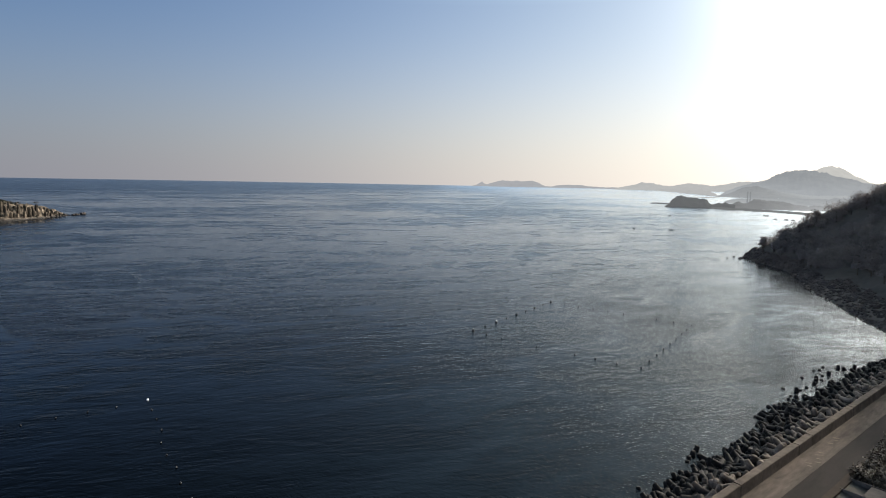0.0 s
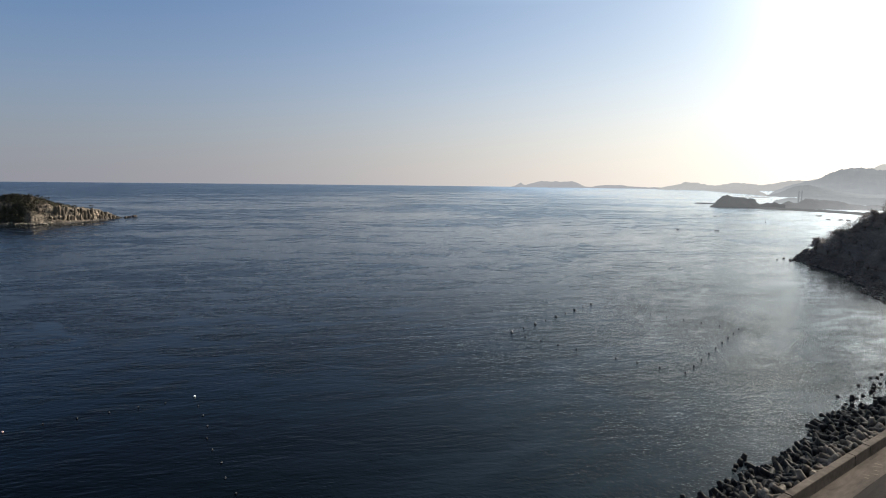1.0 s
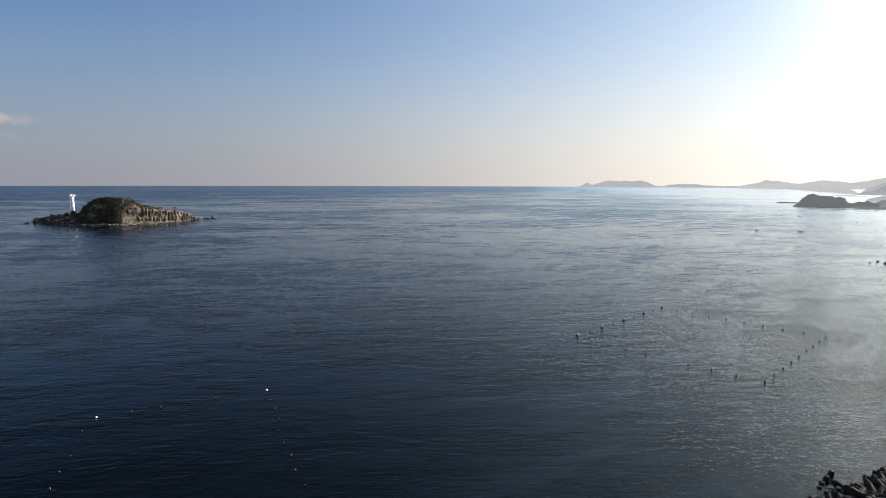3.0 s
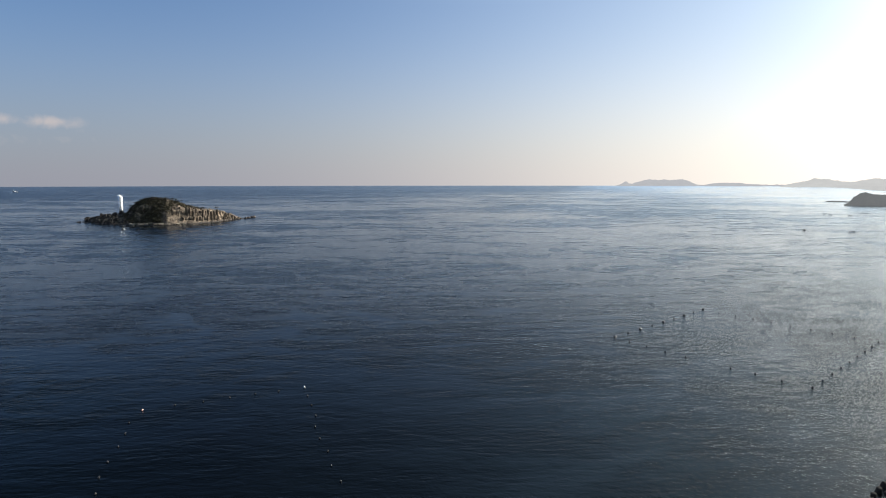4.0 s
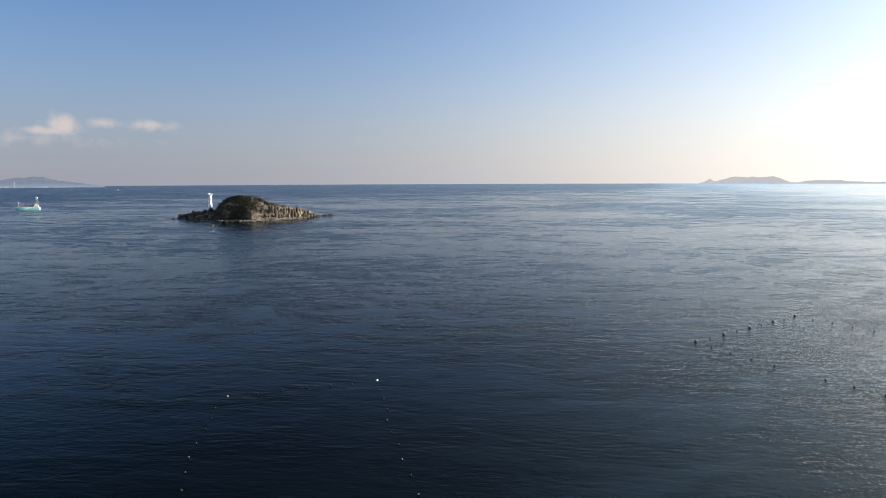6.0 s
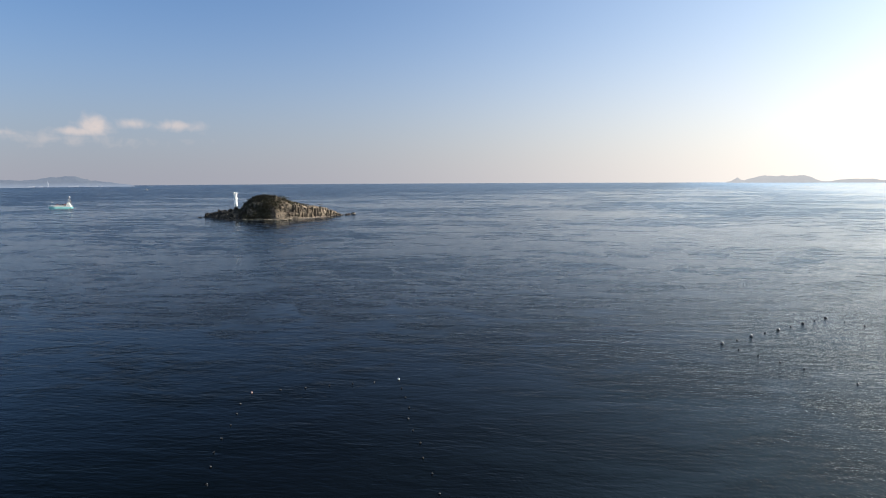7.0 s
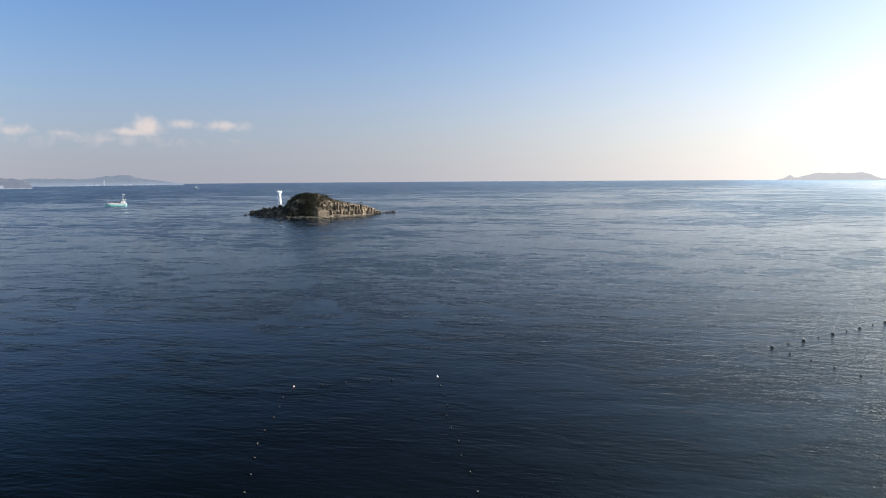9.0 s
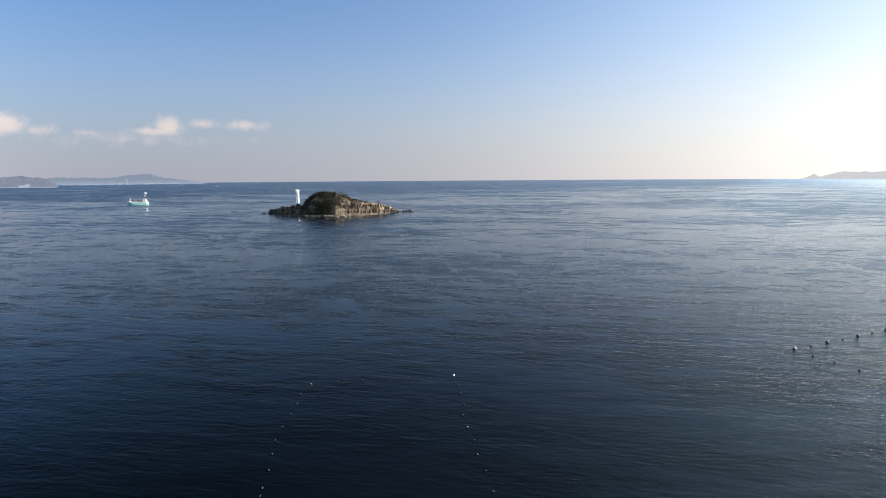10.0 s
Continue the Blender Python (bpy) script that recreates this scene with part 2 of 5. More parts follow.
    # ripples too short to draw dull the ruffled water; roughness is cut near the eye
    rough = n.math("MULTIPLY_ADD", ruffle, n.math("MULTIPLY_ADD", near_eye, -0.20, 0.26), n.math("MULTIPLY_ADD", near_eye, -0.05, n.math("MULTIPLY_ADD", n.math("SUBTRACT", n.math("MULTIPLY", from_head, near_eye), n.math("MULTIPLY", bay, 2.6)), 0.022, 0.12)))
    under = n.add("ShaderNodeBsdfDiffuse", {"Color": body})
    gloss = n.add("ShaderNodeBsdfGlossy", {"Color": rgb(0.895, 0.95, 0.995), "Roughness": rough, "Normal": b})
    gloss.distribution = "BECKMANN"
    mirror_gain = n.math("MULTIPLY_ADD", ruffle, -0.35, n.math("MULTIPLY_ADD", n.math("MULTIPLY_ADD", east, 1 / 190, 0.55, clamp=True), 0.36, 1.04))       # tilted facets reflect less; reflection is also painted stronger eastwards, weaker in the west
    edge = n.math("MULTIPLY", n.math("POWER", n.add("ShaderNodeFresnel", {"IOR": 1.333, "Normal": b}), 1.28), mirror_gain)
    n.add("ShaderNodeOutputMaterial", {"Surface": n.add("ShaderNodeMixShader", {0: edge, 1: under, 2: gloss})})
    return m


M_WATER = make_water()
M_WALL = surface("seawall_concrete", (0.052, 0.039, 0.031), (0.152, 0.120, 0.096), 2.2, 0.9, 0.2, 0.5, 0.02, spread=0.15)
M_APRON = surface("apron_concrete", (0.038, 0.029, 0.024), (0.150, 0.117, 0.094), 1.6, 0.9, 0.3, 0.35, 0.02, run=True)
M_SCUFF = surface("scraped_concrete", (0.10, 0.080, 0.058), (0.22, 0.175, 0.130), 3.0, 0.9, 0.2, 0.3, 0.01)
M_ASPHALT = surface("asphalt", (0.013, 0.010, 0.009), (0.032, 0.025, 0.022), 5.0, 0.9, 0.1, 0.4, 0.01, run=True)
M_SOIL = surface("dry_soil", (0.022, 0.016, 0.012), (0.065, 0.049, 0.036), 1.3, 0.95, 0.2, 0.6, 0.06)
M_SLAB = surface("grey_slab", (0.042, 0.035, 0.031), (0.115, 0.098, 0.086), 3.0, 0.9, 0.2, 0.4, 0.01)
M_JOINT = surface("joint_filler", (0.02, 0.018, 0.016), (0.05, 0.045, 0.04), 3.0, 0.95)
M_GROUND = surface("hill_soil", (0.05, 0.045, 0.038), (0.13, 0.115, 0.098), 0.3, 0.95, 0.15, 0.8, 0.3)
M_SHORE_ROCK = surface("dark_shore_rock", (0.036, 0.030, 0.027), (0.105, 0.087, 0.077), 0.8, 0.85, 0.15, 1.0, 0.4)
M_LEAF = leaves("dark_evergreen_leaves", (0.165, 0.142, 0.133), (0.195, 0.170, 0.160), 0.35)
M_SCRUB = leaves("island_scrub_leaves", (0.013, 0.012, 0.007), (0.055, 0.045, 0.022))
M_BRAMBLE = leaves("brown_bramble", (0.019, 0.014, 0.010), (0.055, 0.040, 0.026))
M_BARK = surface("bark", (0.03, 0.024, 0.018), (0.10, 0.08, 0.06), 3.0, 0.95)
M_REED = leaves("dry_reed", (0.12, 0.09, 0.05), (0.45, 0.38, 0.27))
M_LEDGE = surface("pale_ledge_rock", (0.07, 0.06, 0.048), (0.27, 0.235, 0.185), 1.2, 0.9, 0.2, 0.8, 0.1)
M_FOAM = surface("thin_foam", (0.16, 0.20, 0.24), (0.42, 0.45, 0.48), 0.5, 0.6, 0.3, 0.2, 0.02)
M_PLUME = leaves("pale_plumes", (0.42, 0.37, 0.30), (0.72, 0.66, 0.56))
M_WHITE = paint("white_paint", (0.80, 0.80, 0.78), 0.5, 0.12)
M_SHIP_WHITE = paint("grubby_white_paint", (0.48, 0.49, 0.48), 0.55, 0.35)
M_RADOME = paint("grey_radome", (0.34, 0.36, 0.37), 0.5, 0.2)
M_TEAL = paint("teal_paint", (0.17, 0.44, 0.44), 0.4, 0.2)
M_DARK = paint("dark_paint", (0.04, 0.04, 0.045), 0.5, 0.2)
M_GLASS = paint("dark_window", (0.02, 0.03, 0.04), 0.1, 0.0)
M_RUST = paint("red_paint", (0.35, 0.06, 0.04), 0.5, 0.3)
M_FLOAT = paint("black_float", (0.018, 0.018, 0.020), 0.35, 0.3)
M_FLOAT_WHITE = paint("white_float", (0.75, 0.75, 0.72), 0.4, 0.2)
M_FLOAT_PINK = paint("faded_pink_float", (0.72, 0.42, 0.36), 0.4, 0.2)
M_ROPE = paint("rope", (0.07, 0.058, 0.045), 0.9, 0.3)


def make_tetrapod_concrete():
    """Grey concrete, black with weed and wet below the tide mark."""
    m, n = material("tetrapod_concrete")
    p = place_of(n)
    z = n.add("ShaderNodeSeparateXYZ", {0: p}).outputs[2]
    fine, big = n.noise(p, 4.0, 6, 0.65).outputs[0], n.noise(p, 0.5, 3).outputs[0]
    dry = n.ramp(n.math("ADD", n.math("MULTIPLY", fine, 0.5), n.math("MULTIPLY", big, 0.5)), ((0.34, (0.078, 0.059, 0.046)), (0.68, (0.265, 0.210, 0.164))))
    shift = n.math("MULTIPLY_ADD", n.add("ShaderNodeObjectInfo").outputs["Random"], 0.5, 0.72)
    dry = n.mix(1.0, dry, n.add("ShaderNodeCombineXYZ", {0: shift, 1: shift, 2: shift}), "MULTIPLY")
    tide = n.math("MULTIPLY_ADD", n.math("ADD", z, n.math("MULTIPLY_ADD", big, 1.8, -0.9)), 1.0, -2.6, clamp=True)
    c = n.mix(tide, rgb(0.014, 0.012, 0.011), dry)
    finish(n, c, n.math("MULTIPLY_ADD", tide, 0.15, 0.72), fine, 0.5, 0.03, **{"Specular IOR Level": 0.1})
    return m


def make_island_rock():
    """Brown columnar rock, with upright joints, pale lichen and a dark tide band."""
    m, n = material("columnar_rock")
    p = place_of(n)
    z = n.add("ShaderNodeSeparateXYZ", {0: p}).outputs[2]
    col = n.noise(n.stretch(p, (0.55, 0.55, 0.10)), 1.0, 5, 0.65, 0.3).outputs[0]
    big = n.noise(p, 0.06, 3).outputs[0]
    f = n.math("ADD", n.math("MULTIPLY", col, 0.7), n.math("MULTIPLY", big, 0.3))
    rock = n.ramp(f, ((0.38, (0.018, 0.015, 0.012)), (0.53, (0.070, 0.055, 0.041)), (0.70, (0.190, 0.150, 0.110))))
    tide = n.math("MULTIPLY_ADD", n.math("ADD", z, n.math("MULTIPLY", col, 1.5)), 1.2, -1.4, clamp=True)
    each = n.math("MULTIPLY_ADD", n.add("ShaderNodeObjectInfo").outputs["Random"], 0.7, 0.6)       # no two columns weather alike
    rock = n.mix(1.0, rock, n.add("ShaderNodeCombineXYZ", {0: each, 1: each, 2: each}), "MULTIPLY")
    c = n.mix(tide, rgb(0.04, 0.034, 0.03), rock)
    finish(n, c, 0.9, f, 1.0, 0.8, **{"Specular IOR Level": 0.15})
    return m


# dark rock, darker still for the summit's shadow, which is put into its colour
M_SHELF = surface("shaded_shelf_rock", (0.012, 0.011, 0.011), (0.060, 0.052, 0.046), 0.8, 0.85, 0.15, 1.0, 0.4)
M_TETRAPOD = make_tetrapod_concrete()
M_COLUMN = make_island_rock()
# each air colour is the haze that its material glows with
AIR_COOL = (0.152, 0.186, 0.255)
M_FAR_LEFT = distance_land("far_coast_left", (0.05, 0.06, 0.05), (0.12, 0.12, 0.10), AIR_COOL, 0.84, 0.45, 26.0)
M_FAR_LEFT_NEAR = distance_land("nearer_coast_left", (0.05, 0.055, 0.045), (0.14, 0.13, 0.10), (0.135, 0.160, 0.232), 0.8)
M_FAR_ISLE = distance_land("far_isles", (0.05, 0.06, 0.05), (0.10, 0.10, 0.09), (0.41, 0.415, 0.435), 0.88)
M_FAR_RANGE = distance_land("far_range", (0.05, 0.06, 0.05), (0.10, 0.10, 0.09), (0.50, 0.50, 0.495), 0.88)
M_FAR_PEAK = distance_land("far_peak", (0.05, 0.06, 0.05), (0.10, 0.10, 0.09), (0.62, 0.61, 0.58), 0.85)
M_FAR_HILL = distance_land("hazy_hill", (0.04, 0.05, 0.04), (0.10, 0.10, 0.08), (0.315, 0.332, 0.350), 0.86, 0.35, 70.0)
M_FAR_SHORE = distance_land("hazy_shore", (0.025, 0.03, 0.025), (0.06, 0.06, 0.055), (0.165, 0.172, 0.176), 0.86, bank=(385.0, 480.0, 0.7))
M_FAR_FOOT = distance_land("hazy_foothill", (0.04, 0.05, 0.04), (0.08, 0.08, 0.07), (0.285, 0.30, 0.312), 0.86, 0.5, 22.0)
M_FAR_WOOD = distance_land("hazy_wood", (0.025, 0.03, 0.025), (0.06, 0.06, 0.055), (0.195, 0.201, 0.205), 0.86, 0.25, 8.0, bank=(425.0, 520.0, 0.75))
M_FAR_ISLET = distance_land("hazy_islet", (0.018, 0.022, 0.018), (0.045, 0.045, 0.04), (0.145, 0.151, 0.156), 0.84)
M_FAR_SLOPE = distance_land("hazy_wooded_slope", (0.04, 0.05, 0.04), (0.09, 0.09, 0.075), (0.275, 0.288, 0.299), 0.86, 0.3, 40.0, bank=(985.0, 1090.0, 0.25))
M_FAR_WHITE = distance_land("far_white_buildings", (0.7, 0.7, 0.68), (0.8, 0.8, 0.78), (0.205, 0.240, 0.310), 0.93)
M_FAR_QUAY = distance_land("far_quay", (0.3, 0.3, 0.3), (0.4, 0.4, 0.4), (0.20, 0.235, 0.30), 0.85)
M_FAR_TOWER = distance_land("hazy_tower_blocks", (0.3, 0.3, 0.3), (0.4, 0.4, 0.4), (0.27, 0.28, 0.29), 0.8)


# ---- building blocks ----
def mesh_object(name, verts, faces, mat, parent=None, smooth=False):
    me = bpy.data.meshes.new(name)
    me.from_pydata([tuple(map(float, v)) for v in verts], [], [tuple(map(int, f)) for f in faces])
    if smooth:
        me.polygons.foreach_set("use_smooth", [True] * len(me.polygons))
    me.update()
    me.materials.append(mat)
    ob = new(name, me)
    if parent is not None:
        ob.parent = parent
    return ob


def part(name, bm, mat, parent=None, label="", smooth=False):
    me = bpy.data.meshes.new(name)
    bm.normal_update()
    bm.to_mesh(me)
    bm.free()
    if smooth:
        me.polygons.foreach_set("use_smooth", [True] * len(me.polygons))
    me.materials.append(mat)
    ob = new(name, me)
    if parent is not None:
        ob.parent = parent
    if label:
        ob["label"] = label
    return ob


def thing(name, m, label, category, group="", kind=""):
    ob = new(name)
    ob.empty_display_size = 0.3
    ob.matrix_world = m
    return tagged(ob, label, category, group, kind)


def box(bm, size, at=(0, 0, 0), bevel=0.0, m=None):
    made = bmesh.ops.create_cube(bm, size=1.0)["verts"]
    bmesh.ops.scale(bm, vec=size, verts=made)
    if bevel:
        edges = list({e for v in made for e in v.link_edges})
        made = [v for v in bmesh.ops.bevel(bm, geom=edges, offset=bevel, segments=1, affect="EDGES")["verts"]]
    bmesh.ops.translate(bm, vec=at, verts=made)
    if m is not None:
        bmesh.ops.transform(bm, matrix=m, verts=made)
    return bm


def lathe(bm, rings, seg=12, m=None):
    """A turned body from (radius, height) rings."""
    loops = [[bm.verts.new((r * math.cos(2 * math.pi * i / seg), r * math.sin(2 * math.pi * i / seg), z)) for i in range(seg)] for r, z in rings]
    for a, b in zip(loops, loops[1:]):
        for i in range(seg):
            bm.faces.new((a[i], a[(i + 1) % seg], b[(i + 1) % seg], b[i]))
    bm.faces.new(loops[0][::-1]), bm.faces.new(loops[-1])
    if m is not None:
        bmesh.ops.transform(bm, matrix=m, verts=[v for l in loops for v in l])
    return bm


def rod(bm, a, b, r0, r1=None, seg=8):
    a, b = Vector(a), Vector(b)
    m = Matrix.Translation(a) @ (b - a).to_track_quat("Z", "Y").to_matrix().to_4x4()
    return lathe(bm, ((r0, 0), (r0 if r1 is None else r1, (b - a).length)), seg, m)


def fresh():
    return bmesh.new()


def hash_noise(x, y, size, seed=0):
    """Smooth value noise on arrays, about -1 to 1."""
    xs, ys = np.asarray(x, float) / size + 57.3 * seed, np.asarray(y, float) / size - 31.7 * seed
    i, j = np.floor(xs), np.floor(ys)
    u, v = xs - i, ys - j
    u, v = u * u * (3 - 2 * u), v * v * (3 - 2 * v)

    def h(a, b):
        s = np.sin(a * 127.1 + b * 311.7 + seed * 74.7) * 43758.5453
        return 2 * (s - np.floor(s)) - 1
    return (h(i, j) * (1 - u) + h(i + 1, j) * u) * (1 - v) + (h(i, j + 1) * (1 - u) + h(i + 1, j + 1) * u) * v


def fractal(x, y, size, seed=0, octaves=4):
    total, amp = 0, 1.0
    for k in range(octaves):
        total = total + amp * hash_noise(x, y, size / 2 ** k, seed + k)
        amp *= 0.5
    return total


def sheet(name, X, Y, Z, mat, keep=None, parent=None, smooth=True):
    """A height field over a grid of places; keep marks the cells that stay."""
    r, c = X.shape
    k = np.arange(r * c).reshape(r, c)
    quads = np.stack([k[:-1, :-1], k[:-1, 1:], k[1:, 1:], k[1:, :-1]], -1).reshape(-1, 4)
    if keep is not None:
        quads = quads[keep.ravel()]
    used = np.unique(quads)
    back = np.full(r * c, -1)
    back[used] = np.arange(len(used))
    v = np.stack([X.ravel(), Y.ravel(), Z.ravel()], 1)[used]
    return mesh_object(name, v, back[quads], mat, parent, smooth)


def leaf_cloud(rng, centres, radii, per, size, squash=0.75):
    """Vertices and faces of small leaf sprays strewn over lumpy crowns."""
    n = len(centres)
    c = np.repeat(np.asarray(centres, float), per, 0)
    r = np.repeat(np.asarray(radii, float), per)
    d = rng.normal(size=(n * per, 3))
    d /= np.linalg.norm(d, axis=1)[:, None]
    rad = r * rng.uniform(0.72, 1.06, n * per)
    p = c + d * rad[:, None] * np.array([1, 1, squash])
    face = d * 0.9 + np.array([0, 0, 0.5]) + 0.28 * rng.normal(size=(n * per, 3))      # blades lie outwards, to the light
    a = np.cross(face, rng.normal(size=(n * per, 3)))
    a /= np.linalg.norm(a, axis=1)[:, None]
    b = np.cross(face, a)
    b /= np.linalg.norm(b, axis=1)[:, None]
    s = size * rng.uniform(0.6, 1.4, n * per)[:, None]
    quad = np.stack([p - a * s, p - b * s * 0.5, p + a * s, p + b * s * 0.5], 1).reshape(-1, 3)
    return quad, np.arange(len(quad)).reshape(-1, 4)


# the shore: s runs along the seawall away from the eye, n points inland from the sea
ALONG, INLAND = Vector((0.782, 0.624, 0)), Vector((0.624, -0.782, 0))
SHORE = Matrix(((0.782, 0.624, 0, 0), (0.624, -0.782, 0, 0), (0, 0, 1, 0), (0, 0, 0, 1)))   # shore (s, n, z) to world


def at_shore(s, n, z=0.0):
    return Vector((0.782 * s + 0.624 * n, 0.624 * s - 0.782 * n, z))


ROAD_Z, WALL_TOP = 3.1, 4.2

# ---- sea ----
ring = [(4930 * math.cos(2 * math.pi * i / 360), 4930 * math.sin(2 * math.pi * i / 360), 0.0) for i in range(360)]
tagged(mesh_object("water", ring, [tuple(range(360))], M_WATER), "dark blue rippled sea water with paler calm lanes", "sea", kind="structure")

# ---- land ----
COAST = [(94.5, 118.1), (97.3, 127.3), (100.5, 138.0), (105.2, 152.0), (108.7, 162.9), (110.5, 170.4), (117.0, 178.0), (120.2, 190.3), (126.0, 205.0),
         (127.3, 217.1), (127.5, 228.0), (129.0, 241.5), (133.0, 246.0), (142.0, 247.0), (160.0, 250.0), (190.0, 268.0), (240.0, 300.0), (330.0, 350.0)]
SEA_EDGE = [tuple(at_shore(s, -21.6)[:2]) for s in (-420, -200, 0, 60, 136)] + [(95.5, 112.0)] + COAST


def shore_distance(X, Y):
    """Metres inland from the sea edge (minus: out at sea)."""
    best, side = np.full(X.shape, 1e9), np.zeros(X.shape)
    for (ax, ay), (bx, by) in zip(SEA_EDGE, SEA_EDGE[1:]):
        dx, dy = bx - ax, by - ay
        k = np.clip(((X - ax) * dx + (Y - ay) * dy) / (dx * dx + dy * dy), 0, 1)
        d = np.hypot(X - ax - k * dx, Y - ay - k * dy)
        turn = dx * (Y - ay) - dy * (X - ax)
        side = np.where(d < best - 1e-6, np.where(turn < 0, 1.0, -1.0), side)
        best = np.minimum(best, d)
    return best * side


def land_height(X, Y):
    d = shore_distance(X, Y)
    s, n = 0.782 * X + 0.624 * Y, 0.624 * X - 0.782 * Y
    rough = fractal(X, Y, 14.0, 3)
    tipward = np.clip((Y - 165) / 45, 0, 1)
    tip = np.interp(d, (-6, 0, 3, 8, 20, 40, 70, 120, 220), (-3, 0.1, 3.2, 7.8, 18.5, 33.0, 45.0, 60.0, 88.0))
    bay = np.interp(d, (-6, 0, 4, 12, 18, 30, 60, 90, 130, 220), (-3, 0.1, 1.6, 2.6, 6.8, 18.0, 38.0, 48.0, 60.0, 88.0))
    bearing = np.degrees(np.arctan2(X, Y))
    # land raised unseen past the view's right edge, to shade the foreshore
    bay = bay * (1 + 0.75 * np.clip((bearing - 39.3) / 5, 0, 1) * np.clip((d - 12) / 15, 0, 1))
    far = np.hypot(X, Y)
    hill = 55 * np.clip((bearing - 38.7) / 4, 0, 1) * np.clip((46.5 - bearing) / 3, 0, 1) * np.clip((far - 190) / 110, 0, 1)      # unseen spur, added past the view's edge to shade the headland
    head = hill + tip * tipward + bay * (1 - tipward) + rough * np.clip(d / 12, 0.15, 1) * 0.9
    road = np.interp(n, (-21.6, -21.2, -15.4, -13.5, -9.0, 20.0, 60.0, 160.0, 400.0), (2.6, 2.95, 2.95, 2.6, 2.3, 6.0, 16.0, 60.0, 110.0)) + rough * np.clip((n + 13) / 20, 0, 1) * 0.8
    k = np.clip((s - 124) / 26, 0, 1)
    k = k * k * (3 - 2 * k)
    return road * (1 - k) + head * k, d


def build_land():
    xs, ys = np.concatenate([np.arange(-360, -20, 20.0), np.arange(-20, 200, 2.0), np.arange(200, 421, 10.0)]), np.concatenate([np.arange(-400, 0, 20.0), np.arange(0, 270, 2.0), np.arange(270, 431, 10.0)])
    X, Y = np.meshgrid(xs, ys)
    Z, d = land_height(X, Y)
    corner = np.maximum.reduce([d[:-1, :-1], d[1:, :-1], d[:-1, 1:], d[1:, 1:]])
    near = 0.25 * (d[:-1, :-1] + d[1:, :-1] + d[:-1, 1:] + d[1:, 1:])
    S = 0.782 * X + 0.624 * Y
    keep = np.where(S[:-1, :-1] < 136, near > 1.2, corner > -4)
    ob = sheet("ground", X, Y, Z, M_GROUND, keep)
    return tagged(ob, "dark scrubby hillside ground above the shore", "hillside", kind="structure")


build_land()


def build_foreshore():
    """Broken rock between the wood and the water along the headland."""
    rng = np.random.default_rng(5)
    base = thing("shore_rocks", Matrix.Identity(4), "dark wet boulders and ledges at the foot of the headland", "rocks", kind="stuff")
    verts, faces = [], []
    bm = fresh()
    bmesh.ops.create_icosphere(bm, subdivisions=1, radius=1.0)
    ico = np.array([v.co for v in bm.verts])
    tri = np.array([[v.index for v in f.verts] for f in bm.faces])
    bm.free()
    path = np.array(COAST[:14])
    for i in range(1900):
        k = rng.uniform(0, len(path) - 1.001)
        j = int(k)
        p = path[j] + (path[j + 1] - path[j]) * (k - j)
        t = path[j + 1] - path[j]
        inland = np.array([t[1], -t[0]]) / np.hypot(*t)
        width = 11.0 if p[1] < 175 else 4.0
        q = p + inland * (rng.uniform(0.0, width) if i % 9 else rng.uniform(-4, 0))
        r = rng.uniform(0.3, 0.85) * (1.3 if p[1] > 185 else 0.8) * (0.5 if i % 9 == 0 else 1)
        z = float(land_height(np.array([[q[0]]]), np.array([[q[1]]]))[0][0, 0])
        shape = ico * (1 + 0.28 * rng.normal(size=(len(ico), 1))) * r * np.array([1, 1, 0.75]) * rng.uniform(0.7, 1.3, 3)
        faces.append(tri + len(ico) * len(verts))
        verts.append(shape + [q[0], q[1], max(z, -0.2) + r * 0.1])
    ob = mesh_object("boulders", np.concatenate(verts), np.concatenate(faces), M_SHORE_ROCK, base)
    return ob


build_foreshore()


# ---- trees of the headland ----
def crown_lumps(rng, height, spread, lumps):
    c, r = [], []
    for i in range(lumps):
        a, k = rng.uniform(0, 2 * math.pi), rng.uniform(0, 1) ** 0.5
        z = height * rng.uniform(0.45, 0.95)
        out = spread * k * (1.15 - 0.6 * (z / height))
        c.append((out * math.cos(a), out * math.sin(a), z)), r.append(spread * rng.uniform(0.28, 0.5))
    return c, r


def make_tree(rng, height, spread, lumps, per):
    root = thing("tree", Matrix.Identity(4), "dark evergreen tree on the headland slope", "tree", "headland trees")
    bm = fresh()
    bend = Vector((rng.uniform(-0.4, 0.4), rng.uniform(-0.4, 0.4), 0))
    mid, top = Vector((0, 0, height * 0.5)) + bend, Vector((0, 0, height * 0.85)) + bend * 1.6
    rod(bm, (0, 0, -0.8), mid, 0.20, 0.13, 7), rod(bm, mid, top, 0.13, 0.04, 6)
    c, r = crown_lumps(rng, height, spread, lumps)
    for p in c[:7]:
        start = Vector((0, 0, min(p[2], height * 0.8) * 0.72)) + bend * 0.8
        rod(bm, start, p, 0.06, 0.02, 5)
    part("trunk", bm, M_BARK, root)
    v, f = leaf_cloud(rng, c, r, per, 0.20)
    mesh_object("crown", v, f, M_LEAF, root)
    return root


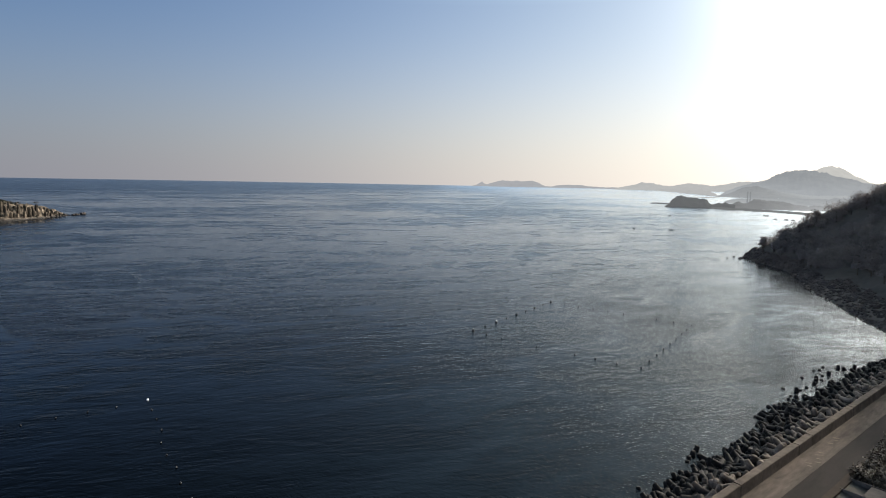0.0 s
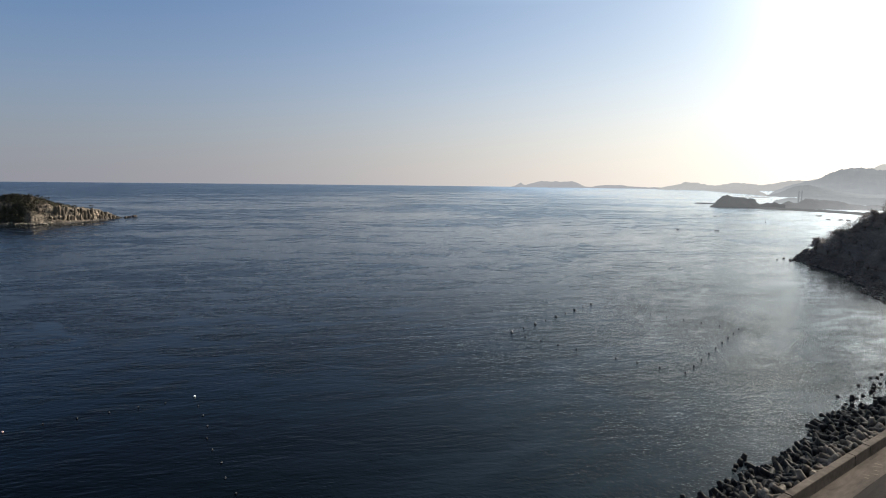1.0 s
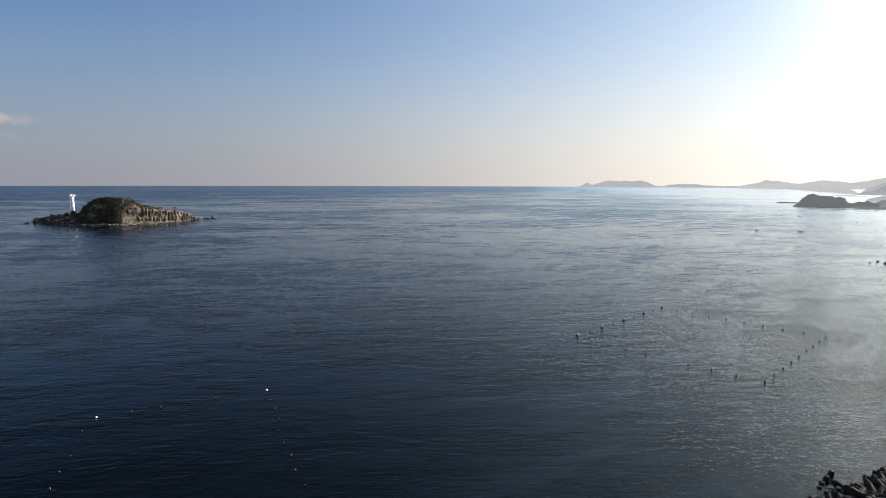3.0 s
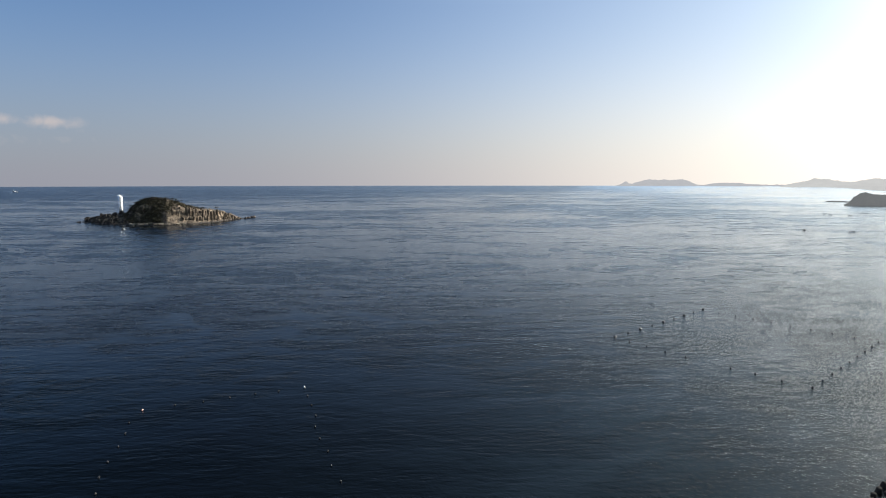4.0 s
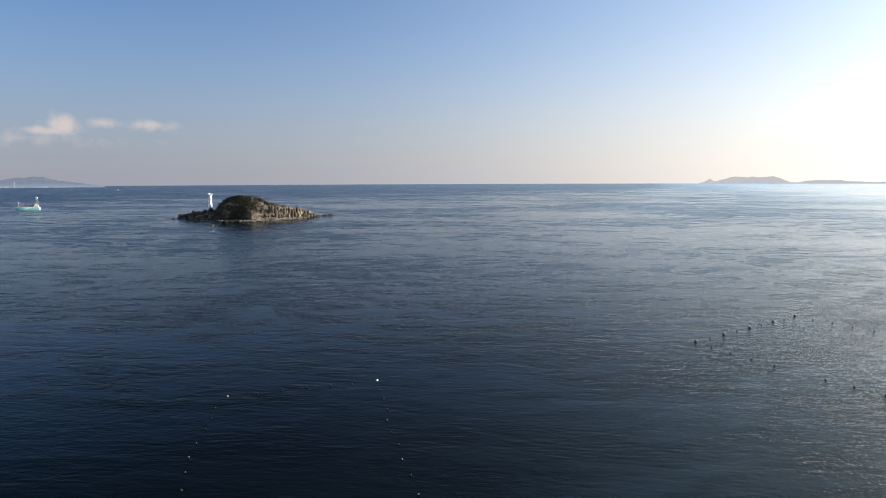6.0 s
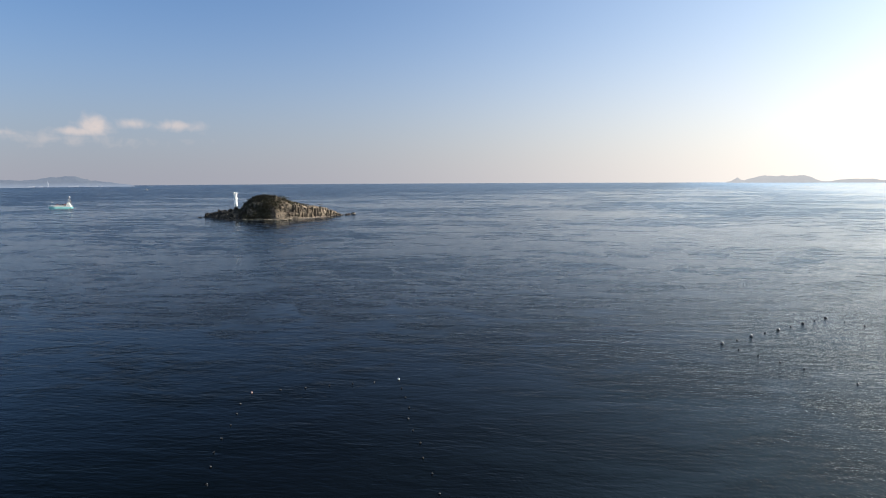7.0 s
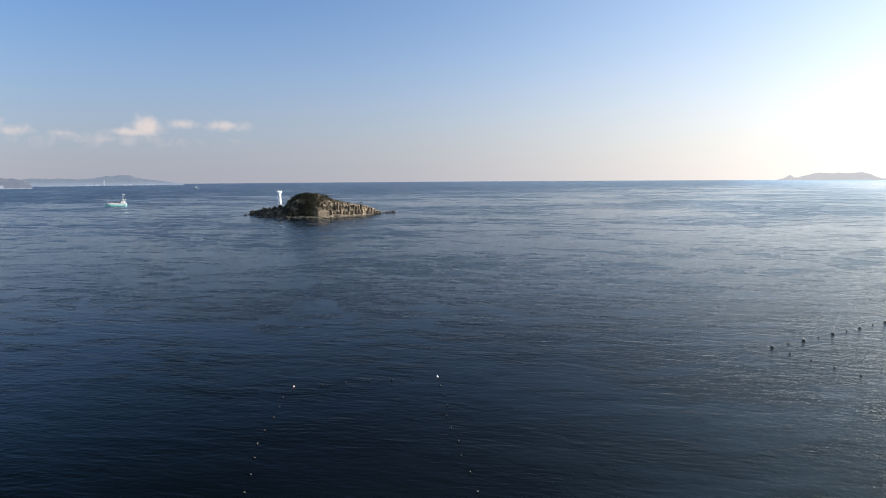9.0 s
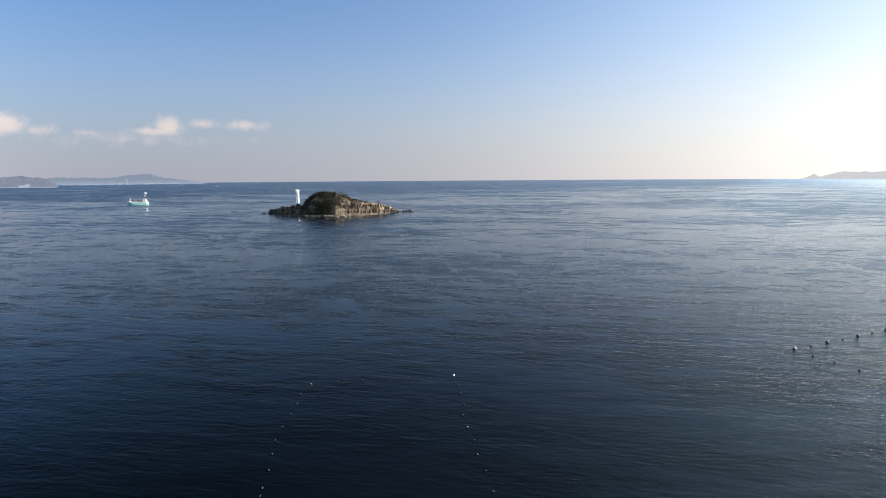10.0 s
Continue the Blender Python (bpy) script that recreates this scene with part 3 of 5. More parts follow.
def plant_headland():
    rng = np.random.default_rng(11)
    kinds = [make_tree(rng, h, w, l, 95) for h, w, l in ((4.2, 1.7, 15), (5.2, 1.9, 18), (3.4, 1.6, 12), (6.0, 1.7, 16))]
    spots = []
    # trees that stand out against the sea and sky along the crest
    for a, dist in ((30.9, 262), (31.2, 263), (31.7, 264), (32.2, 262), (32.8, 262), (33.3, 262), (33.6, 258), (34.1, 259), (34.5, 262), (34.7, 257), (35.1, 260),
                    (35.6, 258), (36.1, 262), (36.6, 258), (37.1, 262), (37.5, 258), (38.2, 262), (39.0, 258)):
        spots.append((dist * math.sin(radians(a)), dist * math.cos(radians(a))))
    for i in range(60):
        y = rng.uniform(135, 240)
        x = np.interp(y, [p[1] for p in COAST[:12]], [p[0] for p in COAST[:12]]) + (rng.uniform(4, 8) if y > 180 else rng.uniform(15, 24))
        spots.append((x, y))
    for i, (x, y) in enumerate(spots):
        z = float(land_height(np.array([[x]]), np.array([[y]]))[0][0, 0])
        m = pose(x, y, z - 0.2, 0, 0, rng.uniform(0, 360)) @ Matrix.Scale(rng.uniform(0.75, 1.1), 4)
        if i < 4:
            kinds[i].matrix_world = m
        else:
            copy_thing(kinds[i % 4], pose(x, y, z - 0.2, 0, 0, rng.uniform(0, 360)))
    # the closed wood behind them
    xs, ys = rng.uniform(95, 260, 5200), rng.uniform(105, 300, 5200)
    h, d = land_height(xs[None, :], ys[None, :])
    h, d = h[0], d[0]
    ok = (d > np.where(ys > 178, 5.0, 15.0)) & (d < 110) & (h < 60)
    xs, ys, h = xs[ok], ys[ok], h[ok]
    c, r = [], []
    for x, y, z in zip(xs, ys, h):
        tall = rng.uniform(1.4, 2.8)
        for k in range(3):
            c.append((x + rng.normal() * 0.9, y + rng.normal() * 0.9, z + tall * rng.uniform(0.4, 1.0)))
            r.append(rng.uniform(1.3, 2.1))
    v, f = leaf_cloud(rng, c, r, 84, 0.17)
    tagged(mesh_object("headland_wood", v, f, M_LEAF), "dense dark evergreen wood covering the headland in shade", "wood", kind="stuff")


plant_headland()


# ---- road and seawall ----
def strip(name, s0, s1, n0, n1, z0, z1, mat, label, category, step=6.0):
    bm = fresh()
    n = max(1, int((s1 - s0) / step))
    for i in range(n):
        a, b = s0 + (s1 - s0) * i / n, s0 + (s1 - s0) * (i + 1) / n
        box(bm, (b - a, n1 - n0, z1 - z0), ((a + b) / 2, (n0 + n1) / 2, (z0 + z1) / 2))
    bmesh.ops.remove_doubles(bm, verts=bm.verts, dist=0.001)
    bmesh.ops.transform(bm, matrix=SHORE, verts=bm.verts)
    bmesh.ops.reverse_faces(bm, faces=bm.faces)
    return tagged(part(name, bm, mat), label, category, kind="structure")


strip("pavement", -60, 135, -20.05, -17.9, 2.4, ROAD_Z, M_APRON, "worn tan concrete apron beside the seawall", "pavement")
strip("road", -60, 135, -17.9, -15.75, 2.4, ROAD_Z - 0.03, M_ASPHALT, "dark patched asphalt lane of the coast road", "road")
strip("verge", -60, 135, -15.75, -15.1, 2.4, ROAD_Z + 0.03, M_SOIL, "dusty brown soil verge of the road", "verge")


def build_seawall():
    wall = thing("seawall", Matrix.Identity(4), "weathered tan concrete seawall with dark joints along the road", "seawall", kind="structure")
    joints = [-60, -33, -20, -7, 6, 19, 32, 36.2, 49.85, 62.74, 66.4, 79.3, 92.2, 105, 118, 135]
    for a, b in zip(joints, joints[1:]):
        bm = fresh()
        prof = [(-20.80, 0.4), (-20.80, WALL_TOP - 0.05), (-20.75, WALL_TOP), (-20.16, WALL_TOP), (-20.11, WALL_TOP - 0.05), (-20.03, ROAD_Z - 0.4), (-20.03, 0.4)]
        lo, hi = ([bm.verts.new(at_shore(s, n, z)) for n, z in prof] for s in (a + 0.07, b - 0.07))
        k = len(prof)
        for i in range(k):
            bm.faces.new((lo[i], lo[(i + 1) % k], hi[(i + 1) % k], hi[i]))
        bm.faces.new(lo[::-1]), bm.faces.new(hi)
        bmesh.ops.recalc_face_normals(bm, faces=bm.faces)
        part("wall_block", bm, M_WALL, wall)
    for s in joints[1:-1]:
        bm = fresh()
        box(bm, (0.16, 0.66, 3.5), (s, -20.42, WALL_TOP - 0.12 - 1.75))
        bmesh.ops.transform(bm, matrix=SHORE, verts=bm.verts)
        bmesh.ops.recalc_face_normals(bm, faces=bm.faces)
        part("joint", bm, M_JOINT, wall, "dark filled joint")


build_seawall()


def build_scuffs():
    """Pale scrapes across the worn apron."""
    rng = np.random.default_rng(83)
    verts, faces = [], []
    for s, n, long in ((70.6, -19.2, 1.0), (69.9, -19.0, 0.8), (68.6, -19.1, 1.1), (67.6, -18.8, 0.7), (65.3, -19.0, 1.0), (64.6, -18.8, 1.2), (63.6, -18.6, 0.7), (62.7, -18.4, 0.9), (61.8, -18.9, 1.1), (61.2, -18.6, 0.6)):
        turn = rng.uniform(0.9, 1.3)
        a, b = np.array([math.cos(turn), math.sin(turn)]), np.array([-math.sin(turn), math.cos(turn)])
        k = len(verts)
        for u, v in ((-0.5, 0.02), (-0.2, 0.10), (0.15, 0.12), (0.5, 0.03), (0.25, -0.09), (-0.15, -0.07)):
            q = np.array([s, n]) + a * u * long * 0.8 + b * v * rng.uniform(0.6, 1.3)
            verts.append(at_shore(q[0], q[1], ROAD_Z + 0.004))
        faces.append(tuple(range(k + 5, k - 1, -1)))
    tagged(mesh_object("scuff_marks", verts, [f[::-1] for f in faces], M_SCUFF), "pale scrapes on the concrete apron", "scuff marks", kind="stuff")


build_scuffs()


def build_mound():
    """Rubble bank under the armour blocks."""
    ss, ns = np.arange(-60, 146, 1.5), np.arange(-33, -20.4, 0.9)
    S, N = np.meshgrid(ss, ns)
    edge = mound_edge(S)
    k = (N - edge) / (-20.8 - edge)
    Z = np.where(k < 0, -1.5 + 2.5 * k, -1.3 + 3.6 * np.clip(k, 0, 1)) + 0.25 * fractal(S, N, 2.0, 9)
    X, Y = 0.782 * S + 0.624 * N, 0.624 * S - 0.782 * N
    ob = sheet("mound", X, Y, Z, M_SHORE_ROCK)
    tagged(ob, "dark rubble bank under the armour blocks", "rubble bank", kind="structure")


def mound_edge(s):
    return np.interp(s, (40, 70, 73, 77, 82, 86, 110, 121, 135), (-28.0, -27.8, -28.6, -30.0, -30.0, -28.7, -28.3, -27.4, -26.5))


build_mound()


def make_tetrapod():
    """Four tapered concrete legs about a common centre; 1.9 m high."""
    bm = fresh()
    dirs = [Vector((0, 0, 1))] + [Vector((math.sin(radians(109.47)) * math.cos(a), math.sin(radians(109.47)) * math.sin(a), math.cos(radians(109.47)))) for a in (0, 2 * math.pi / 3, 4 * math.pi / 3)]
    for d in dirs:
        m = d.to_track_quat("Z", "Y").to_matrix().to_4x4()
        lathe(bm, ((0.52, 0.0), (0.50, 0.2), (0.33, 1.38), (0.28, 1.50), (0.14, 1.54)), 10, m)
    bmesh.ops.recalc_face_normals(bm, faces=bm.faces)
    ob = part("tetrapod", bm, M_TETRAPOD)
    for p, d in zip(ob.data.polygons, range(len(ob.data.polygons))):
        p.use_smooth = p.area > 0.02 and len(p.vertices) == 4
    ob.data.transform(Matrix.Scale(0.77, 4))
    return tagged(ob, "grey concrete tetrapod lying in the sea defence bank", "tetrapod", "tetrapods along the seawall")


def lay_tetrapods():
    rng = np.random.default_rng(21)
    first = make_tetrapod()
    places = []
    s = 45.0
    while s < 136:
        edge = float(mound_edge(s))
        rows = 8
        for i in range(rows):
            n = -21.75 + (edge + 0.4 + 21.75) * i / (rows - 1)
            k = (n - edge) / (-21.7 - edge)
            z = -0.75 + 3.55 * max(k, 0) ** 0.8 + rng.uniform(-0.25, 0.25)
            places.append((s + rng.uniform(-0.5, 0.5) + (i % 2) * 0.85, n + rng.uniform(-0.35, 0.35), z))
        s += 1.35 if s < 100 else 1.8
    # past the 280 nearest the rest of the bank is one heap
    places, distant = places[:280], places[280:]
    # strays standing in the water
    stray = ((64.7, 92.9, 0), (62.2, 91.4, 0), (63.0, 91.7, 0), (66.7, 92.4, 1), (67.8, 92.1, 1), (69.8, 92.8, 1), (62.9, 89.2, 1), (61.9, 88.8, 0), (64.2, 90.3, 0), (59.6, 86.9, 1), (57.4, 84.8, 1), (58.5, 85.5, 1), (60.3, 86.8, 0),
             (55.5, 83.4, 0), (57.7, 87.2, 0), (51.6, 82.7, 0), (53.0, 81.3, 1), (54.0, 82.0, 0), (49.6, 78.2, 0), (50.9, 79.5, 0), (51.3, 78.6, 1), (52.4, 79.1, 1), (46.4, 75.9, 0), (29.3, 61.9, 1), (28.5, 60.8, 1), (27.9, 60.0, 0), (29.3, 60.5, 0), (27.5, 59.0, 0), (20.0, 53.1, 0))
    for x, y, whole in stray:
        sn = (0.782 * x + 0.624 * y, 0.624 * x - 0.782 * y)
        places.append((*sn, rng.uniform(-0.68, -0.42) if whole else rng.uniform(-1.02, -0.88)))
    for i, (s, n, z) in enumerate(places):
        turn = Euler((rng.uniform(0, 6.28), rng.uniform(0, 6.28), rng.uniform(0, 6.28))).to_matrix().to_4x4()
        if i >= 280:        # those in the water show one leg
            turn = Euler((rng.normal() * 0.2, rng.normal() * 0.2, rng.uniform(0, 6.28))).to_matrix().to_4x4()
        elif rng.uniform() < 0.75:        # most lie with one leg down among their neighbours
            turn = Euler((math.pi + rng.normal() * 0.4, rng.normal() * 0.4, rng.uniform(0, 6.28))).to_matrix().to_4x4()
        m = Matrix.Translation(at_shore(s, n, z)) @ turn
        if i == 0:
            first.matrix_world = m
        else:
            copy_thing(first, m)
    shape = np.array([v.co for v in first.data.vertices])
    sides = [tuple(p.vertices) for p in first.data.polygons]
    verts, faces = [], []
    for s, n, z in distant:
        turn = Euler((math.pi + rng.normal() * 0.5, rng.normal() * 0.5, rng.uniform(0, 6.28))).to_matrix()
        k = len(verts) * len(shape)
        verts.append(shape @ np.array(turn).T + np.array(at_shore(s, n, z)))
        faces += [tuple(k + j for j in f) for f in sides]
    tagged(mesh_object("tetrapod_heap", np.concatenate(verts), faces, M_TETRAPOD, smooth=True), "distant grey concrete tetrapods heaped along the seawall", "tetrapods", kind="stuff")


lay_tetrapods()


def build_drain():
    """The low concrete pen beside the road: thin walls running inland, with a slab behind."""
    root = thing("concrete_pen", Matrix.Identity(4), "low grey concrete pen with thin pale walls beside the road", "concrete pen")

    def piece(name, size, at, mat, bevel=0.03):
        bm = fresh()
        box(bm, size, at, bevel)
        bmesh.ops.transform(bm, matrix=SHORE, verts=bm.verts)
        bmesh.ops.recalc_face_normals(bm, faces=bm.faces)
        part(name, bm, mat, root)
    for s in (58.7, 61.5):
        piece("side_wall", (0.14, 4.2, 1.6), (s, -13.2, 2.4), M_SLAB)
    piece("end_wall", (2.66, 0.14, 1.3), (60.1, -15.2, 2.35), M_SLAB)
    piece("cover_slab", (2.6, 3.4, 0.16), (60.1, -11.9, 3.05), M_SLAB)
    piece("pen_floor", (2.6, 1.4, 0.3), (60.1, -14.4, 1.7), M_SOIL, 0.0)


build_drain()


def build_verge_plants():
    rng = np.random.default_rng(31)
    # dry reeds with pale plumes in a thicket at the verge
    v, f = [], []
    plumes, pf = [], []
    for i in range(900):
        s, n = rng.uniform(62.6, 100), -15.5 + abs(rng.normal()) * 1.8
        p = np.array(at_shore(s, n, 2.5))
        h = rng.uniform(0.5, 1.3)
        lean = rng.normal(size=2) * 0.3
        top = p + [lean[0], lean[1], h]
        w = rng.normal(size=3)
        w = w / np.linalg.norm(w) * 0.035
        k = 4 * len(v)
        v.append([p - w, p + w, top + w * 0.4, top - w * 0.4]), f.append((k, k + 1, k + 2, k + 3))
        if i % 6 == 0:
            k = 4 * len(plumes)
            w2 = w * 1.5
            plumes.append([top - w2, top + w2, top + w2 + [0, 0, 0.12], top - w2 * 0.4 + [0, 0, 0.17]]), pf.append((k, k + 1, k + 2, k + 3))
    root = thing("reed_thicket", Matrix.Identity(4), "dry brown reeds with pale plumes beside the road", "reeds", kind="stuff")
    mesh_object("stems", np.concatenate(v), f, M_REED, root)
    mesh_object("plumes", np.concatenate(plumes), pf, M_PLUME, root)
    c, r = [], []
    for i in range(1300):
        p = at_shore(rng.uniform(62.3, 110), -15.3 + abs(rng.normal()) * 3.0, rng.uniform(2.4, 3.5))
        c.append(tuple(p)), r.append(rng.uniform(0.4, 0.9))
    q, qf = leaf_cloud(rng, c, r, 40, 0.16)
    tagged(mesh_object("bramble_thicket", q, qf, M_BRAMBLE), "dark brown tangled bramble bushes beside the coast road", "bushes", kind="stuff")


build_verge_plants()


# ---- mussel-line floats ----
def make_float(name, r, body, top, label, group):
    root = thing(name, Matrix.Identity(4), label, "float", group)
    bm = fresh()
    lathe(bm, ((0.35 * r, -0.75 * r), (0.85 * r, -0.45 * r), (r, 0.0), (0.92 * r, 0.40 * r), (0.6 * r, 0.80 * r), (0.2 * r, 0.97 * r)), 12)
    part("hull", bm, body, root, smooth=True)
    bm = fresh()
    lathe(bm, ((0.18 * r, 0.9 * r), (0.24 * r, 1.0 * r), (0.24 * r, 1.18 * r), (0.10 * r, 1.25 * r)), 8)
    part("eye_lug", bm, top, root)
    bm = fresh()
    lathe(bm, ((1.0 * r, -0.06 * r), (1.05 * r, 0.0), (1.0 * r, 0.06 * r)), 12)
    part("band", bm, M_ROPE, root)
    return root


def float_line(first, points, rng, used):
    for x, y in points:
        m = pose(x, y, 0.06, rng.uniform(-14, 14), rng.uniform(-14, 14), rng.uniform(0, 360))
        if not used:
            first.matrix_world = m
            used.append(1)
        else:
            copy_thing(first, m)


def along(a, b, n, ends=(True, True)):
    ks = [i / (n - 1) for i in range(n)]
    ks = ks[0 if ends[0] else 1: n if ends[1] else n - 1]
    return [(a[0] + (b[0] - a[0]) * k, a[1] + (b[1] - a[1]) * k) for k in ks]


def build_floats():
    rng = np.random.default_rng(41)
    big = make_float("mooring_buoy", 0.31, M_FLOAT, M_FLOAT_WHITE, "large black float with a pale top on a mussel line", "farm buoys")
    small = make_float("float_buoy", 0.16, M_FLOAT, M_FLOAT, "small black float bobbing on a mussel line", "farm floats")
    ub, us = [], []
    near, left, far_, right = (33.2, 91.0), (6.5, 112.8), (27.9, 142.6), (54.5, 120.9)
    side = along(left, far_, 9)
    float_line(big, [side[0], side[2], side[4], side[6], side[8]], rng, ub)
    float_line(small, [side[1], side[3], side[5], side[7]], rng, us)
    float_line(small, along(far_, right, 10, (False, True)), rng, us)
    float_line(small, along(right, near, 9, (False, True)), rng, us)
    float_line(small, ((9.0, 110.05), (11.8, 107.4), (14.7, 104.85), (17.7, 102.4), (23.7, 97.6), (26.8, 95.6), (29.8, 93.1)), rng, us)
    # the second pen, its sides bowed a little, placed to fit the camera's view
    a, b, c, d = (-39.3, 73.4), (-56.1, 60.5), (-40.0, 35.6), (-18.6, 43.6)
    grey = make_float("pen_float", 0.115, paint("weathered_grey_float", (0.014, 0.014, 0.016), 0.7, 0.3), M_FLOAT, "small weathered grey float of the second pen", "second pen floats")
    ug = []
    float_line(grey, ((-42.1, 70.9), (-44.8, 69.2), (-47.5, 67.2), (-50.2, 65.0), (-53.1, 63.0)), rng, ug)
    float_line(grey, ((-37.2, 70.3), (-35.1, 67.4), (-33.0, 64.4), (-31.5, 61.2), (-29.5, 58.4), (-27.2, 55.75), (-25.4, 52.75), (-23.1, 50.05), (-20.9, 46.95), d), rng, ug)
    float_line(grey, ((-54.7, 56.7), (-52.7, 53.95), (-50.9, 51.0), (-49.2, 47.75), (-47.4, 44.8), (-45.2, 42.2), (-42.9, 39.45), (-40.9, 36.7)), rng, ug)
    float_line(grey, along(c, d, 7, (True, False)), rng, ug)
    white = make_float("corner_buoy", 0.17, M_FLOAT_WHITE, M_FLOAT_WHITE, "bright white float at a corner of the second pen", "pen corner floats")
    white.matrix_world = pose(*a, 0.08, 8, -6, 30)
    pink = make_float("corner_buoy", 0.13, M_FLOAT_PINK, M_FLOAT_WHITE, "faded pink float at a corner of the second pen", "pen corner floats")
    pink.matrix_world = pose(*b, 0.06, -8, 5, 70)


build_floats()


# ---- the rock island ----
ISLE_AZ = (-46.6, -46.0, -45.4, -44.4, -43.0, -42.3, -41.0, -39.9, -38.6, -37.7, -36.5, -35.3, -34.3, -33.7, -33.1)
ISLE_FRONT = (507, 502, 488, 472, 464, 460, 452, 446, 448, 453, 462, 472, 487, 494, 500)
RIDGE_AZ = (-46.6, -46.0, -45.2, -44.4, -43.6, -43.0, -42.7, -42.2, -41.6, -40.9, -40.2, -39.7, -38.9, -38.3, -37.8, -36.9, -36.2, -35.5, -34.9, -34.3, -33.7, -33.1)
RIDGE_Z = (-0.5, 1.0, 3.6, 5.4, 6.2, 6.6, 10.5, 14.5, 17.2, 18.4, 17.6, 16.6, 14.6, 12.6, 11.2, 9.4, 9.0, 8.4, 6.0, 3.4, 1.0, -0.6)


def isle_point(a, d, z):
    return (d * math.sin(radians(a)), d * math.cos(radians(a)), z)


def isle_height(a, w):
    """a: bearing; w: 0 at the near shore to 1 at the far one."""
    top = np.interp(a, RIDGE_AZ, RIDGE_Z)
    cliff = np.clip((a + 39.5) / 2.0, 0, 1)
    slope = np.interp(w, (0, 0.05, 0.10, 0.28, 0.5, 0.75, 1.0), (-0.07, 0.07, 0.16, 0.66, 1.0, 0.85, -0.1))
    steep = np.interp(w, (0, 0.05, 0.12, 0.22, 0.5, 0.75, 1.0), (-0.07, 0.10, 0.22, 0.80, 1.0, 0.8, -0.1))
    return top * (slope * (1 - cliff) + steep * cliff)


def isle_front(a):
    return np.interp(a, ISLE_AZ, ISLE_FRONT)


def isle_deep(a):
    return np.interp(a, (-46.6, -44, -41, -38, -35, -33.1), (14, 48, 62, 56, 34, 8))


def rock_pillar(rng, r, below, h, sides=7):
    """An upright joint-bounded column: uneven sides, a slight taper and a slanting broken head."""
    bm = fresh()
    out = rng.uniform(0.78, 1.15, sides)
    tilt = rng.uniform(-0.35, 0.35, 2)
    loops = []
    for k, z in ((1.12, -below), (1.02, 0.0), (0.98, h * 0.45), (0.90, h * 0.86), (0.62, h)):
        ring_ = []
        for i in range(sides):
            t = 2 * math.pi * i / sides
            x, y = r * k * out[i] * math.cos(t), r * k * out[i] * math.sin(t)
            lift = (x * tilt[0] + y * tilt[1]) if z > h * 0.8 else 0.0
            ring_.append(bm.verts.new((x + rng.normal() * 0.05 * r, y + rng.normal() * 0.05 * r, z + lift)))
        loops.append(ring_)
    for lo, hi in zip(loops, loops[1:]):
        for i in range(sides):
            bm.faces.new((lo[i], lo[(i + 1) % sides], hi[(i + 1) % sides], hi[i]))
    bm.faces.new(loops[0][::-1]), bm.faces.new(loops[-1])
    return bm


